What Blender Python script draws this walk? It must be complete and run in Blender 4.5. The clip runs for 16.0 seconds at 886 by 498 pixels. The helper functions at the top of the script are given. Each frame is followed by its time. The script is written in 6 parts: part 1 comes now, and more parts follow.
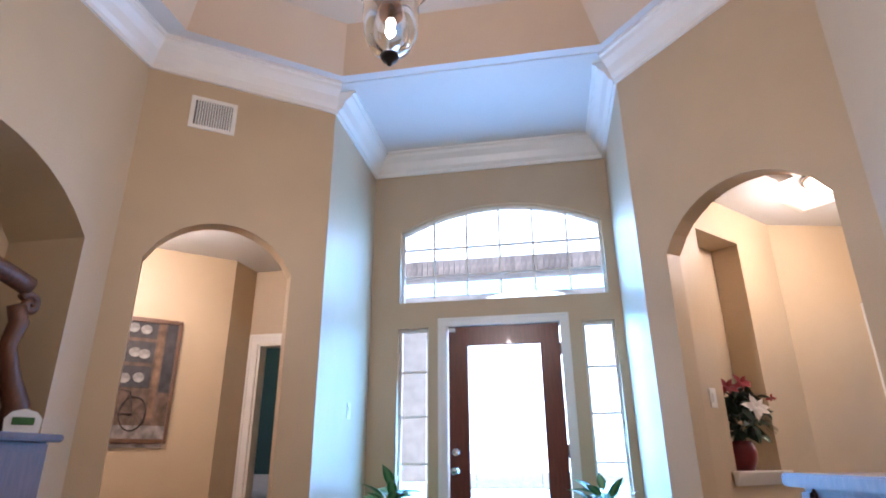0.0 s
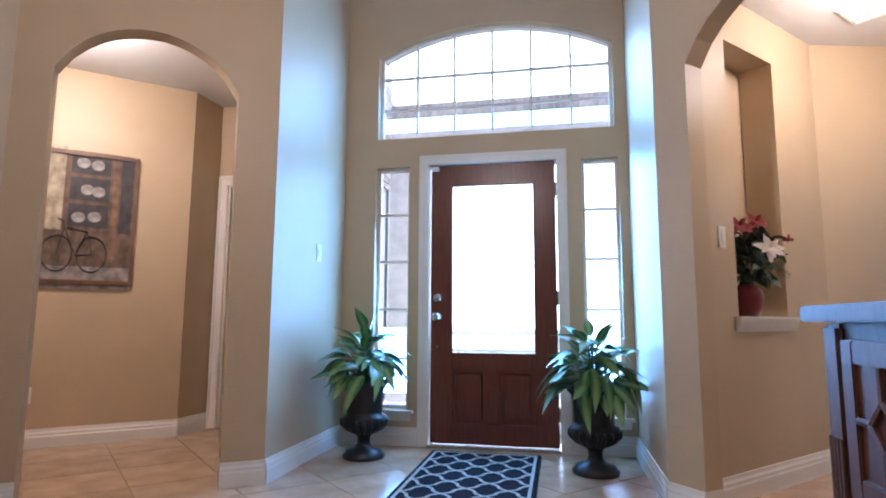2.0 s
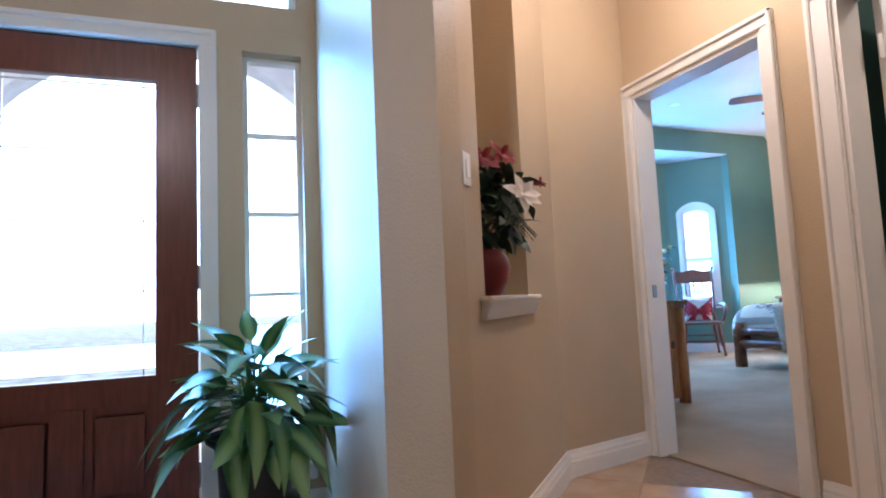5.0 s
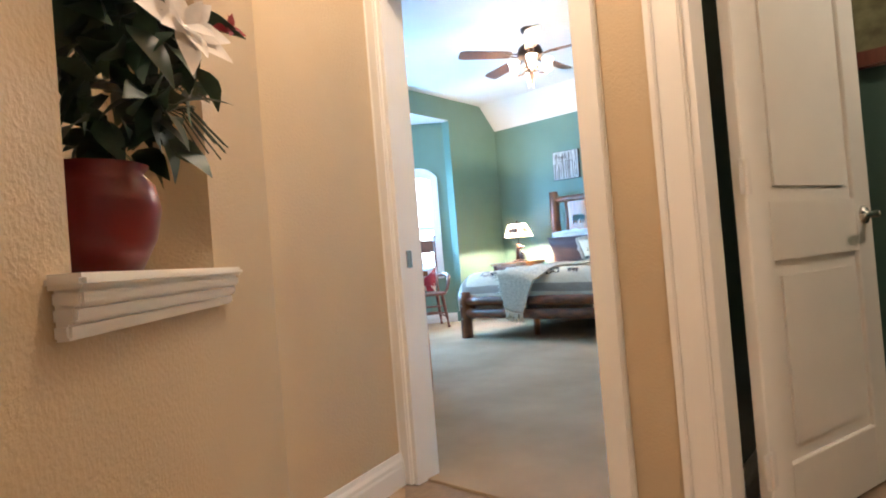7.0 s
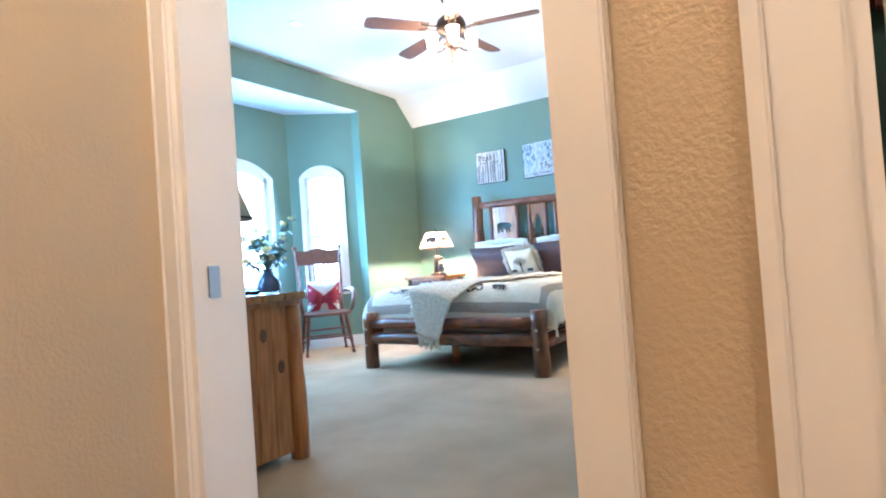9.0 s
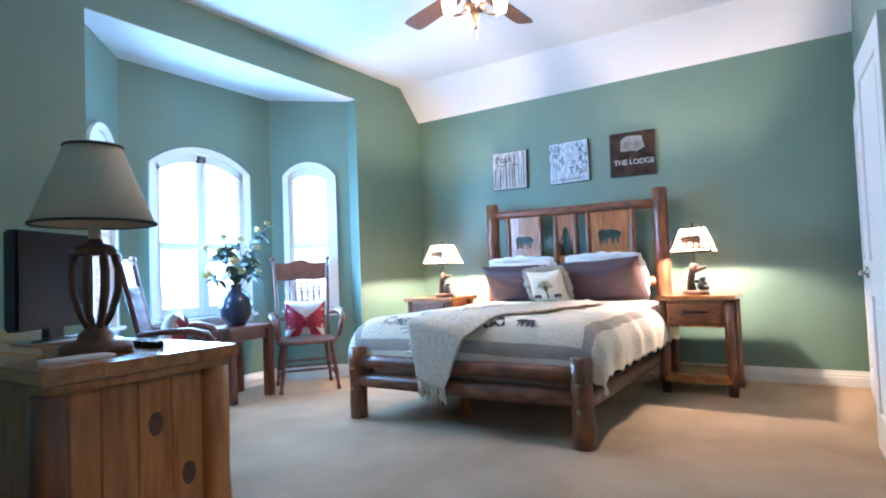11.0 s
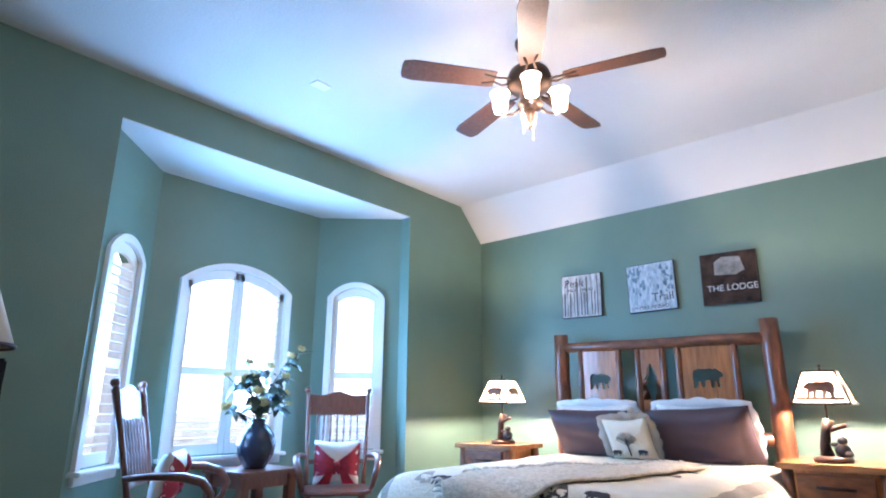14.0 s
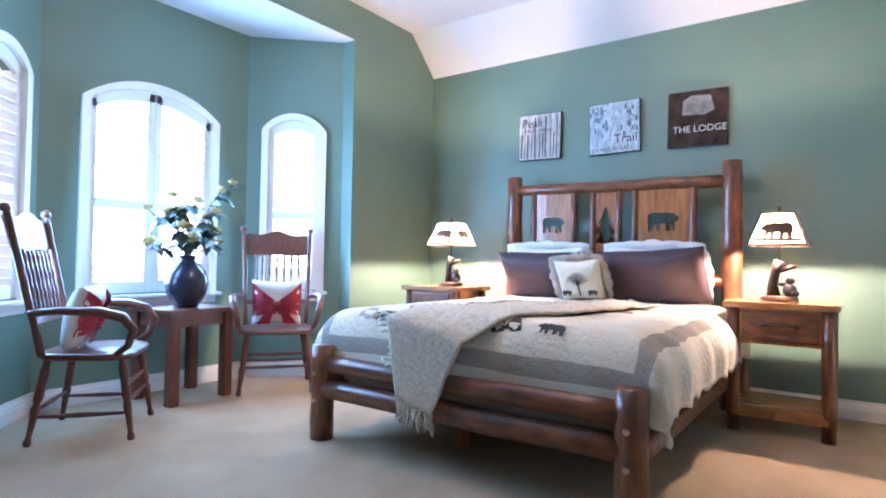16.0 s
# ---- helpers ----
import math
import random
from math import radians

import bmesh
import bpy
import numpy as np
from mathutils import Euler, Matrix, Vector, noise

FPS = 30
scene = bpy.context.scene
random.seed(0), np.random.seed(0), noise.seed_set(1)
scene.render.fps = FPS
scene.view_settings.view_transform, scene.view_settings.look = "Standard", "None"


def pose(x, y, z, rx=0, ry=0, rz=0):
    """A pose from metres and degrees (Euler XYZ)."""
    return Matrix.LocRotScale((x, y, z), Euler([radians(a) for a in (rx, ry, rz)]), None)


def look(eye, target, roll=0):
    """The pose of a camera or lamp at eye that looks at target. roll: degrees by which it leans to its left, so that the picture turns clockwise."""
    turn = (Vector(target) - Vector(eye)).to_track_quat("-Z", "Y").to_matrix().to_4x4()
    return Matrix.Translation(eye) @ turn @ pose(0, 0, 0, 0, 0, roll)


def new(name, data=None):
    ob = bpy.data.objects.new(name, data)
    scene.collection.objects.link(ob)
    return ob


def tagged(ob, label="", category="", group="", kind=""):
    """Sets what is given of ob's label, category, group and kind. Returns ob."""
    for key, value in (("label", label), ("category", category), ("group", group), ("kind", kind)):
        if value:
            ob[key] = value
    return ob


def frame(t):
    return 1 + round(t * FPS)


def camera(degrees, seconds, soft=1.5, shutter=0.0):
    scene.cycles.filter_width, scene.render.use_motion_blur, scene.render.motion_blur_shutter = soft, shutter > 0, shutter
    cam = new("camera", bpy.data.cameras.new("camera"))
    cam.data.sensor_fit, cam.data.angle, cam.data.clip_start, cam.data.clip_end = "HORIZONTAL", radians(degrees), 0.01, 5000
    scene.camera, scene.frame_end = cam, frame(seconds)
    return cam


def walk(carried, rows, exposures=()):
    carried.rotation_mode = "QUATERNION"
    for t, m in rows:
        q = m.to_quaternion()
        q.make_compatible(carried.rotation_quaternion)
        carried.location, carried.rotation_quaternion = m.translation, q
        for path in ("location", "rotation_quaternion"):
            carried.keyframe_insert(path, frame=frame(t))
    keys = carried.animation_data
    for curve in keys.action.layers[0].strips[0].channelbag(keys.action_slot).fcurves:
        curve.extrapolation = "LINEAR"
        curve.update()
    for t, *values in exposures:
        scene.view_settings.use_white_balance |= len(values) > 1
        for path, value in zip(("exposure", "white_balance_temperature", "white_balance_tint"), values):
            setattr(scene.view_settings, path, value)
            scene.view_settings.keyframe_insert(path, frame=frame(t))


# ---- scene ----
cam = camera(75.3, 16.0, soft=2.0)
EXPOSURES = [(0.0, 0.27, 5230, 21), (4.5, 0.0, 5050, 20), (7.0, 0.65, 6150, 15), (8.5, 0.9, 5850, 15), (11.0, 0.38, 6000, 23), (12.5, 0.15, 5850, 24), (14.5, 0.08, 5950, 27), (16.0, 0.37, 6200, 31)]
PATH = [
    (0, (0.205, -4.776, 0.971), (-0.084, -2.925, 1.671), -0.4),
    (0.5, (0.269, -4.6, 0.954), (-0.035, -2.699, 1.495), -0.3),
    (1, (0.349, -4.462, 0.925), (0.018, -2.539, 1.366), -0.1),
    (1.5, (0.37, -4.363, 0.873), (0.025, -2.419, 1.192), 0.1),
    (2, (0.335, -4.211, 0.883), (-0.011, -2.258, 1.133), 0.3),
    (2.5, (0.326, -4.062, 0.864), (-0.008, -2.101, 1.073), 0.4),
    (3, (0.372, -3.808, 0.891), (0.07, -1.84, 1.069), 0.4),
    (3.5, (0.437, -3.559, 0.89), (0.218, -1.58, 1.082), 0.4),
    (4, (0.438, -3.297, 0.905), (0.593, -1.305, 1.1), -0.7),
    (4.5, (0.475, -3.006, 0.9), (0.909, -1.063, 1.089), -1.8),
    (4.7, (0.48, -2.884, 0.912), (1.034, -0.971, 1.098), -2.1),
    (6.8, (1.03, -1.804, 0.899), (2.487, -0.435, 0.942), -4.6),
    (7, (1.107, -1.748, 0.899), (2.62, -0.441, 0.93), -4.7),
    (7.4, (1.245, -1.599, 0.909), (2.888, -0.458, 0.922), -5.0),
    (8, (1.513, -1.408, 0.9), (3.194, -0.325, 0.917), -4.9),
    (8.7, (1.852, -1.268, 0.907), (3.529, -0.18, 0.948), -4.4),
    (10.8, (2.851, -0.68, 0.996), (4.521, 0.418, 1.062), -2.3),
    (11, (2.899, -0.574, 1.015), (4.57, 0.522, 1.094), -2.2),
    (11.5, (3.109, -0.456, 1.036), (4.74, 0.696, 1.152), -1.7),
    (12, (3.346, -0.371, 1.056), (4.85, 0.936, 1.234), -1.0),
    (12.5, (3.471, -0.344, 1.105), (4.907, 1.02, 1.386), -0.3),
    (13, (3.564, -0.355, 1.12), (4.972, 1.001, 1.543), 0.1),
    (13.5, (3.589, -0.358, 1.097), (4.998, 0.964, 1.613), 0.3),
    (14, (3.56, -0.347, 1.08), (5.017, 0.92, 1.603), 0.3),
    (14.5, (3.555, -0.365, 1.009), (5.076, 0.852, 1.463), 0.5),
    (15, (3.574, -0.318, 0.956), (5.163, 0.866, 1.224), 0.7),
    (15.5, (3.611, -0.24, 0.961), (5.23, 0.932, 1.048), 0.8),
    (16, (3.849, -0.095, 0.963), (5.475, 1.069, 1.007), 1.0),
]
walk(cam, [(t, look(eye, target, roll)) for t, eye, target, roll in PATH],
     exposures=EXPOSURES)

import collections

T = lambda x, y, z: Matrix.Translation((x, y, z))


# ---- world, sun and lamps ----
world = bpy.data.worlds.new("sky")
scene.world = world
world.use_nodes = True
wn = world.node_tree.nodes
sky = wn.new("ShaderNodeTexSky")
sky.sky_type, sky.sun_disc = "NISHITA", False
sky.sun_elevation, sky.sun_rotation = radians(59), radians(54)
world.node_tree.links.new(sky.outputs[0], wn["Background"].inputs[0])
wn["Background"].inputs[1].default_value = 0.15

sun = new("sun", bpy.data.lights.new("sun", "SUN"))
sun.data.energy, sun.data.angle, sun.data.color = 5.0, radians(0.6), (1, 0.95, 0.88)
sun.matrix_world = look((0, 0, 10), (-4.2, 3.0, 1.4))

NIGHT, FANW, BAYW, DOORW, PENDW, HALLW = 140.0, 12.5, 105.0, 37.0, 62.0, 41.0
WARM, COOL = (1.0, 0.80, 0.58), (0.24, 0.58, 1.0)


def bulb(name, place, watts, radius=0.03, colour=WARM):
    ob = new(name, bpy.data.lights.new(name, "POINT"))
    ob.data.energy, ob.data.color, ob.data.shadow_soft_size = watts, colour, radius
    ob.location = place
    return ob


def skylight(name, eye, target, w, h, watts):
    ob = new(name, bpy.data.lights.new(name, "AREA"))
    ob.data.shape, ob.data.size, ob.data.size_y = "RECTANGLE", w, h
    ob.data.energy, ob.data.color = watts, COOL
    ob.matrix_world = look(eye, target)
    return ob


# ---- materials ----
MATS = {}


def mat(name, colour, rough=0.6, metal=0.0, var=0.08, scale=8.0, bump=0.0, bscale=60.0, colour2=None, stretch=None,
        transmission=0.0, emit=None, strength=0.0, spec=0.5, coat=0.0, rand=0.0):
    if name in MATS:
        return MATS[name]
    m = bpy.data.materials.new(name)
    m.use_nodes = True
    nt = m.node_tree
    n, ln = nt.nodes, nt.links
    b = n["Principled BSDF"]
    b.inputs["Roughness"].default_value, b.inputs["Metallic"].default_value = rough, metal
    b.inputs["Specular IOR Level"].default_value = spec
    b.inputs["Coat Weight"].default_value = coat
    b.inputs["Transmission Weight"].default_value = transmission
    co = n.new("ShaderNodeTexCoord")
    src = co.outputs["Object"]
    if stretch:
        mp = n.new("ShaderNodeMapping")
        mp.inputs["Scale"].default_value = stretch
        ln.new(src, mp.inputs[0])
        src = mp.outputs[0]
    t1 = n.new("ShaderNodeTexNoise")
    t1.inputs["Scale"].default_value, t1.inputs["Detail"].default_value = scale, 6
    ln.new(src, t1.inputs["Vector"])
    ramp = n.new("ShaderNodeValToRGB")
    c2 = colour2 or tuple(c * (1 - 2.5 * var) for c in colour)
    ramp.color_ramp.elements[0].position, ramp.color_ramp.elements[1].position = 0.32, 0.68
    ramp.color_ramp.elements[0].color, ramp.color_ramp.elements[1].color = (*c2, 1), (*colour, 1)
    ln.new(t1.outputs["Fac"], ramp.inputs[0])
    out = ramp.outputs[0]
    if rand:
        oi, hs, mr = n.new("ShaderNodeObjectInfo"), n.new("ShaderNodeHueSaturation"), n.new("ShaderNodeMapRange")
        mr.inputs["To Min"].default_value, mr.inputs["To Max"].default_value = 1 - rand, 1 + rand
        ln.new(oi.outputs["Random"], mr.inputs["Value"])
        ln.new(mr.outputs[0], hs.inputs["Value"])
        ln.new(out, hs.inputs["Color"])
        out = hs.outputs[0]
    ln.new(out, b.inputs["Base Color"])
    if bump:
        t2, bp = n.new("ShaderNodeTexNoise"), n.new("ShaderNodeBump")
        t2.inputs["Scale"].default_value, t2.inputs["Detail"].default_value = bscale, 4
        ln.new(src, t2.inputs["Vector"])
        bp.inputs["Strength"].default_value, bp.inputs["Distance"].default_value = bump, 0.01
        ln.new(t2.outputs["Fac"], bp.inputs["Height"])
        ln.new(bp.outputs[0], b.inputs["Normal"])
    if emit:
        b.inputs["Emission Color"].default_value, b.inputs["Emission Strength"].default_value = (*emit, 1), strength
    MATS[name] = m
    return m


TAN = mat("tan_wall_paint", (0.52, 0.40, 0.255), 0.42, var=0.025, scale=3, bump=0.25, bscale=120)
GREEN = mat("sage_green_wall_paint", (0.145, 0.235, 0.18), 0.45, var=0.03, scale=3, bump=0.25, bscale=120)
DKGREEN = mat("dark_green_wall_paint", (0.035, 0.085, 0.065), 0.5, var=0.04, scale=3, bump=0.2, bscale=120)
WHITE = mat("white_trim_paint", (0.80, 0.77, 0.72), 0.32, var=0.02, scale=5)
CEIL = mat("flat_white_ceiling_paint", (0.64, 0.63, 0.61), 0.8, var=0.015, scale=2, bump=0.35, bscale=90)
TRAY = mat("tan_tray_paint", (0.60, 0.44, 0.29), 0.7, var=0.02, scale=2, bump=0.3, bscale=90)
TILE = mat("peach_travertine", (0.56, 0.39, 0.25), 0.24, var=0.1, scale=5, colour2=(0.41, 0.26, 0.15), bump=0.08, bscale=30, rand=0.08)
GROUT = mat("tan_grout", (0.30, 0.21, 0.14), 0.9, var=0.08, scale=30)
CARPET = mat("beige_carpet", (0.53, 0.39, 0.255), 0.95, var=0.06, scale=2.2, colour2=(0.42, 0.305, 0.195), bump=1.0, bscale=260, spec=0.1)
MAHOG = mat("mahogany_door_wood", (0.165, 0.042, 0.024), 0.3, var=0.15, scale=6, stretch=(9, 9, 1), bump=0.05, bscale=30, coat=0.2)
OAKDK = mat("dark_oak", (0.125, 0.050, 0.025), 0.48, var=0.16, scale=7, stretch=(8, 8, 1.5), bump=0.1, bscale=40)
LOG = mat("stained_log", (0.22, 0.075, 0.028), 0.35, var=0.2, scale=5, colour2=(0.075, 0.024, 0.012), stretch=(5, 2, 5), bump=0.12, bscale=25, coat=0.25)
LOGV = mat("stained_log_upright", (0.23, 0.08, 0.03), 0.35, var=0.2, scale=5, colour2=(0.08, 0.026, 0.013), stretch=(6, 6, 1.5), bump=0.12, bscale=25, coat=0.25)
PINE = mat("honey_pine", (0.46, 0.185, 0.058), 0.35, var=0.14, scale=5, colour2=(0.25, 0.085, 0.025), stretch=(8, 8, 0.9), bump=0.05, bscale=30, coat=0.2, rand=0.14)
PINETOP = mat("honey_pine_top", (0.44, 0.20, 0.075), 0.22, var=0.12, scale=5, colour2=(0.27, 0.11, 0.04), stretch=(8, 1.2, 8), coat=0.3, rand=0.1)
CHERRY = mat("rocker_wood", (0.16, 0.050, 0.030), 0.35, var=0.15, scale=8, stretch=(5, 5, 1.5), coat=0.2)
IRON = mat("bronze_metal", (0.075, 0.045, 0.03), 0.4, metal=0.7, var=0.15, scale=20)
STEEL = mat("brushed_nickel", (0.55, 0.52, 0.48), 0.25, metal=1.0, var=0.03)
BLACKURN = mat("black_urn_paint", (0.018, 0.017, 0.02), 0.4, var=0.2, scale=14, bump=0.15, bscale=20)
LEAF = mat("green_leaf", (0.10, 0.23, 0.06), 0.32, var=0.25, scale=9, colour2=(0.04, 0.12, 0.04), rand=0.3)
LEAFV = mat("striped_leaf", (0.06, 0.17, 0.04), 0.3, var=0.25, scale=30, colour2=(0.03, 0.10, 0.03), rand=0.25)
n_, l_ = LEAFV.node_tree.nodes, LEAFV.node_tree.links
co_, sp_, ab_, mr_, mx_ = (n_.new(k) for k in ("ShaderNodeTexCoord", "ShaderNodeSeparateXYZ", "ShaderNodeMath", "ShaderNodeMapRange", "ShaderNodeMix"))
ab_.operation, mx_.data_type = "ABSOLUTE", "RGBA"
mr_.inputs["From Min"].default_value, mr_.inputs["From Max"].default_value = 0.026, 0.008
l_.new(co_.outputs["Object"], sp_.inputs[0])
l_.new(sp_.outputs["Y"], ab_.inputs[0])
l_.new(ab_.outputs[0], mr_.inputs["Value"])
l_.new(mr_.outputs[0], mx_.inputs["Factor"])
b_ = n_["Principled BSDF"].inputs["Base Color"]
l_.new(b_.links[0].from_socket, mx_.inputs["A"])
mx_.inputs["B"].default_value = (0.20, 0.32, 0.12, 1)
l_.new(mx_.outputs["Result"], b_)
LEAFDK = mat("dark_evergreen_leaf", (0.03, 0.07, 0.035), 0.5, var=0.25, scale=20, rand=0.3)
SOIL = mat("dark_soil", (0.03, 0.022, 0.016), 0.95, bump=0.6, bscale=40)
QUILT = mat("cream_quilt", (0.76, 0.67, 0.53), 0.9, var=0.04, scale=6, bump=0.8, bscale=48, spec=0.15)
BAND = mat("taupe_quilt_band", (0.40, 0.34, 0.28), 0.9, var=0.05, scale=10, bump=0.8, bscale=48, spec=0.15)
KNIT = mat("cream_chunky_knit", (0.68, 0.58, 0.45), 0.95, var=0.1, scale=40, bump=1.0, bscale=55, spec=0.1)
SHEET = mat("white_linen", (0.74, 0.72, 0.68), 0.85, var=0.03, bump=0.3, bscale=30)
PLUM = mat("plum_brown_sateen", (0.062, 0.034, 0.042), 0.55, var=0.1, scale=5, bump=0.2, bscale=14)
INK = mat("dark_brown_stitching", (0.06, 0.05, 0.05), 0.9, var=0.1)
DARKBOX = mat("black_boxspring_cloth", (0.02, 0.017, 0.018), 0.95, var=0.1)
RED = mat("red_ribbon", (0.42, 0.025, 0.05), 0.5, var=0.12, scale=12, bump=0.2, bscale=30)
REDPOT = mat("glazed_red_pot", (0.20, 0.012, 0.014), 0.3, var=0.12, scale=6)
PETALW = mat("white_petal", (0.80, 0.74, 0.68), 0.7, var=0.06, scale=20)
PETALR = mat("red_petal", (0.28, 0.015, 0.02), 0.7, var=0.15, scale=20)
PETALY = mat("pale_yellow_petal", (0.70, 0.55, 0.24), 0.7, var=0.15, scale=30)
VASE = mat("dark_blue_glaze", (0.022, 0.026, 0.045), 0.22, var=0.2, scale=8)
SHADE = mat("cream_lamp_shade", (0.60, 0.50, 0.37), 0.85, var=0.03, bump=0.2, bscale=200)
GLASS = mat("clear_glass", (1, 1, 1), 0.02, var=0, transmission=1.0)
FROST = mat("lit_frosted_glass", (0.9, 0.85, 0.75), 0.5, var=0, emit=(1, 0.80, 0.55), strength=6.0)
MICA = mat("lit_mica_panel", (0.85, 0.78, 0.62), 0.6, var=0.05, scale=30)
n_ = MICA.node_tree.nodes
tl_, mx_ = n_.new("ShaderNodeBsdfTranslucent"), n_.new("ShaderNodeMixShader")
tl_.inputs["Color"].default_value, mx_.inputs["Fac"].default_value = (0.80, 0.66, 0.42, 1), 0.6
MICA.node_tree.links.new(n_["Principled BSDF"].outputs[0], mx_.inputs[1])
MICA.node_tree.links.new(tl_.outputs[0], mx_.inputs[2])
MICA.node_tree.links.new(mx_.outputs[0], n_["Material Output"].inputs["Surface"])
BRICK = mat("pale_brick", (0.62, 0.55, 0.49), 0.9, var=0.15, scale=14, bump=0.4, bscale=40, rand=0.25)
MORTAR = mat("mortar", (0.72, 0.70, 0.66), 0.95, bump=0.3)
CONC = mat("pale_concrete", (0.55, 0.53, 0.5), 0.9, var=0.08, bump=0.3, bscale=40)
GRASS = mat("lawn", (0.36, 0.37, 0.30), 0.95, var=0.3, scale=3, bump=0.6, bscale=60)
RUGBLK = mat("black_rug_pile", (0.018, 0.018, 0.024), 0.95, bump=0.8, bscale=250, spec=0.1)
RUGWHT = mat("ivory_rug_pile", (0.60, 0.57, 0.5), 0.95, bump=0.8, bscale=250, spec=0.1)
SCREEN = mat("black_screen", (0.008, 0.008, 0.012), 0.2, var=0)
PLASTIC = mat("white_plastic", (0.78, 0.76, 0.72), 0.35, var=0.01)
CANVASW = mat("pale_birch_print", (0.62, 0.62, 0.60), 0.6, var=0.2, scale=9, colour2=(0.25, 0.25, 0.25), stretch=(1, 6, 1))
CANVASB = mat("pale_blue_print", (0.55, 0.62, 0.66), 0.6, var=0.2, scale=9, colour2=(0.22, 0.32, 0.38), stretch=(1, 5, 2))
CANVASD = mat("brown_lodge_print", (0.07, 0.04, 0.028), 0.6, var=0.3, scale=6, colour2=(0.02, 0.012, 0.01), stretch=(1, 2, 2), spec=0.1)
FRAMEBRN = mat("brown_picture_frame", (0.17, 0.075, 0.032), 0.4, var=0.2, scale=10)
MIRROR = mat("mirror_glass", (0.9, 0.9, 0.9), 0.02, metal=1.0, var=0)
SILVER = mat("polished_hinge", (0.75, 0.72, 0.68), 0.35, metal=0.2, var=0.03)


# ---- mesh helpers ----
def link(name, bm, material, parent=None, smooth=False):
    me = bpy.data.meshes.new(name)
    bmesh.ops.recalc_face_normals(bm, faces=bm.faces)
    bm.to_mesh(me)
    bm.free()
    for m in (material if isinstance(material, (list, tuple)) else [material]):
        me.materials.append(m)
    if smooth:
        for p in me.polygons:
            p.use_smooth = True
    ob = new(name, me)
    ob.parent = parent
    return ob


def part(name, bm, material, parent, label="", smooth=False):
    return tagged(link(name, bm, material, parent, smooth), label)


def thing(name, place, label, category, group="", rz=0.0):
    ob = new(name)
    ob.matrix_basis = pose(*place, 0, 0, rz)
    return tagged(ob, label, category, group)


def box(bm, lo, hi, bevel=0.0, m=None):
    r = bmesh.ops.create_cube(bm, size=1.0)
    lo, hi = Vector(lo), Vector(hi)
    for v in r["verts"]:
        v.co = Vector(((lo[i] + hi[i]) / 2 + v.co[i] * (hi[i] - lo[i]) for i in range(3)))
    if bevel:
        es = list({e for v in r["verts"] for e in v.link_edges})
        q = bmesh.ops.bevel(bm, geom=es, offset=bevel, segments=2, affect="EDGES", clamp_overlap=True)
        vs = list({v for f in q["faces"] for v in f.verts} | {v for v in r["verts"] if v.is_valid})
    else:
        vs = r["verts"]
    if m:
        bmesh.ops.transform(bm, matrix=m, verts=vs)
    return bm


def B(lo, hi, bevel=0.0, m=None):
    return box(bmesh.new(), lo, hi, bevel, m)


def tube(bm, pts, radii, seg=12, cap=True):
    """A round bar through the points, with a radius at each."""
    pts = [Vector(p) for p in pts]
    if not isinstance(radii, (list, tuple)):
        radii = [radii] * len(pts)
    rings = []
    up = None
    for i, p in enumerate(pts):
        d = (pts[min(i + 1, len(pts) - 1)] - pts[max(i - 1, 0)]).normalized()
        if up is None:
            up = d.orthogonal().normalized()
        up = (up - d * up.dot(d)).normalized()
        side = d.cross(up)
        rings.append([bm.verts.new(p + radii[i] * (math.cos(a) * up + math.sin(a) * side)) for a in (2 * math.pi * k / seg for k in range(seg))])
    for a, b in zip(rings, rings[1:]):
        for k in range(seg):
            bm.faces.new((a[k], a[(k + 1) % seg], b[(k + 1) % seg], b[k]))
    if cap:
        bm.faces.new(rings[0][::-1])
        bm.faces.new(rings[-1])
    return bm


def bar(p, q, r0, r1=None, seg=12, wob=0.0, n=2):
    """A log or rod from p to q."""
    p, q = Vector(p), Vector(q)
    r1 = r0 if r1 is None else r1
    pts, rad = [], []
    for i in range(n):
        f = i / (n - 1)
        o = Vector((random.uniform(-wob, wob) for _ in range(3))) if 0 < i < n - 1 else Vector()
        pts.append(p.lerp(q, f) + o)
        rad.append((r0 + (r1 - r0) * f) * (1 + random.uniform(-1, 1) * wob * 6))
    return tube(bmesh.new(), pts, rad, seg)


def lathe(profile, seg=24, bm=None, off=(0, 0, 0)):
    bm = bm or bmesh.new()
    rings = []
    for r, z in profile:
        rings.append([bm.verts.new((off[0] + max(r, 0.0004) * math.cos(2 * math.pi * k / seg), off[1] + max(r, 0.0004) * math.sin(2 * math.pi * k / seg), off[2] + z)) for k in range(seg)])
    for a, b in zip(rings, rings[1:]):
        for k in range(seg):
            bm.faces.new((a[k], a[(k + 1) % seg], b[(k + 1) % seg], b[k]))
    return bm


def prism(bm, outline, depth, m):
    """An outline in x and z, given depth along y, then moved by m."""
    a = [bm.verts.new(m @ Vector((x, 0, z))) for x, z in outline]
    b = [bm.verts.new(m @ Vector((x, depth, z))) for x, z in outline]
    bm.faces.new(a)
    bm.faces.new(b[::-1])
    for i in range(len(a)):
        j = (i + 1) % len(a)
        bm.faces.new((a[i], b[i], b[j], a[j]))
    return bm


def arc(u0, u1, z, rise, n=14):
    """Points of a flat arch from u0 to u1, springing at z."""
    h = (u1 - u0) / 2
    big = (h * h + rise * rise) / (2 * rise) if rise else 0.0
    out = []
    for i in range(n + 1):
        x = h * (2 * i / n - 1)
        out.append((u0 + h + x, z + (math.sqrt(big * big - x * x) - big + rise if rise else 0.0)))
    return out


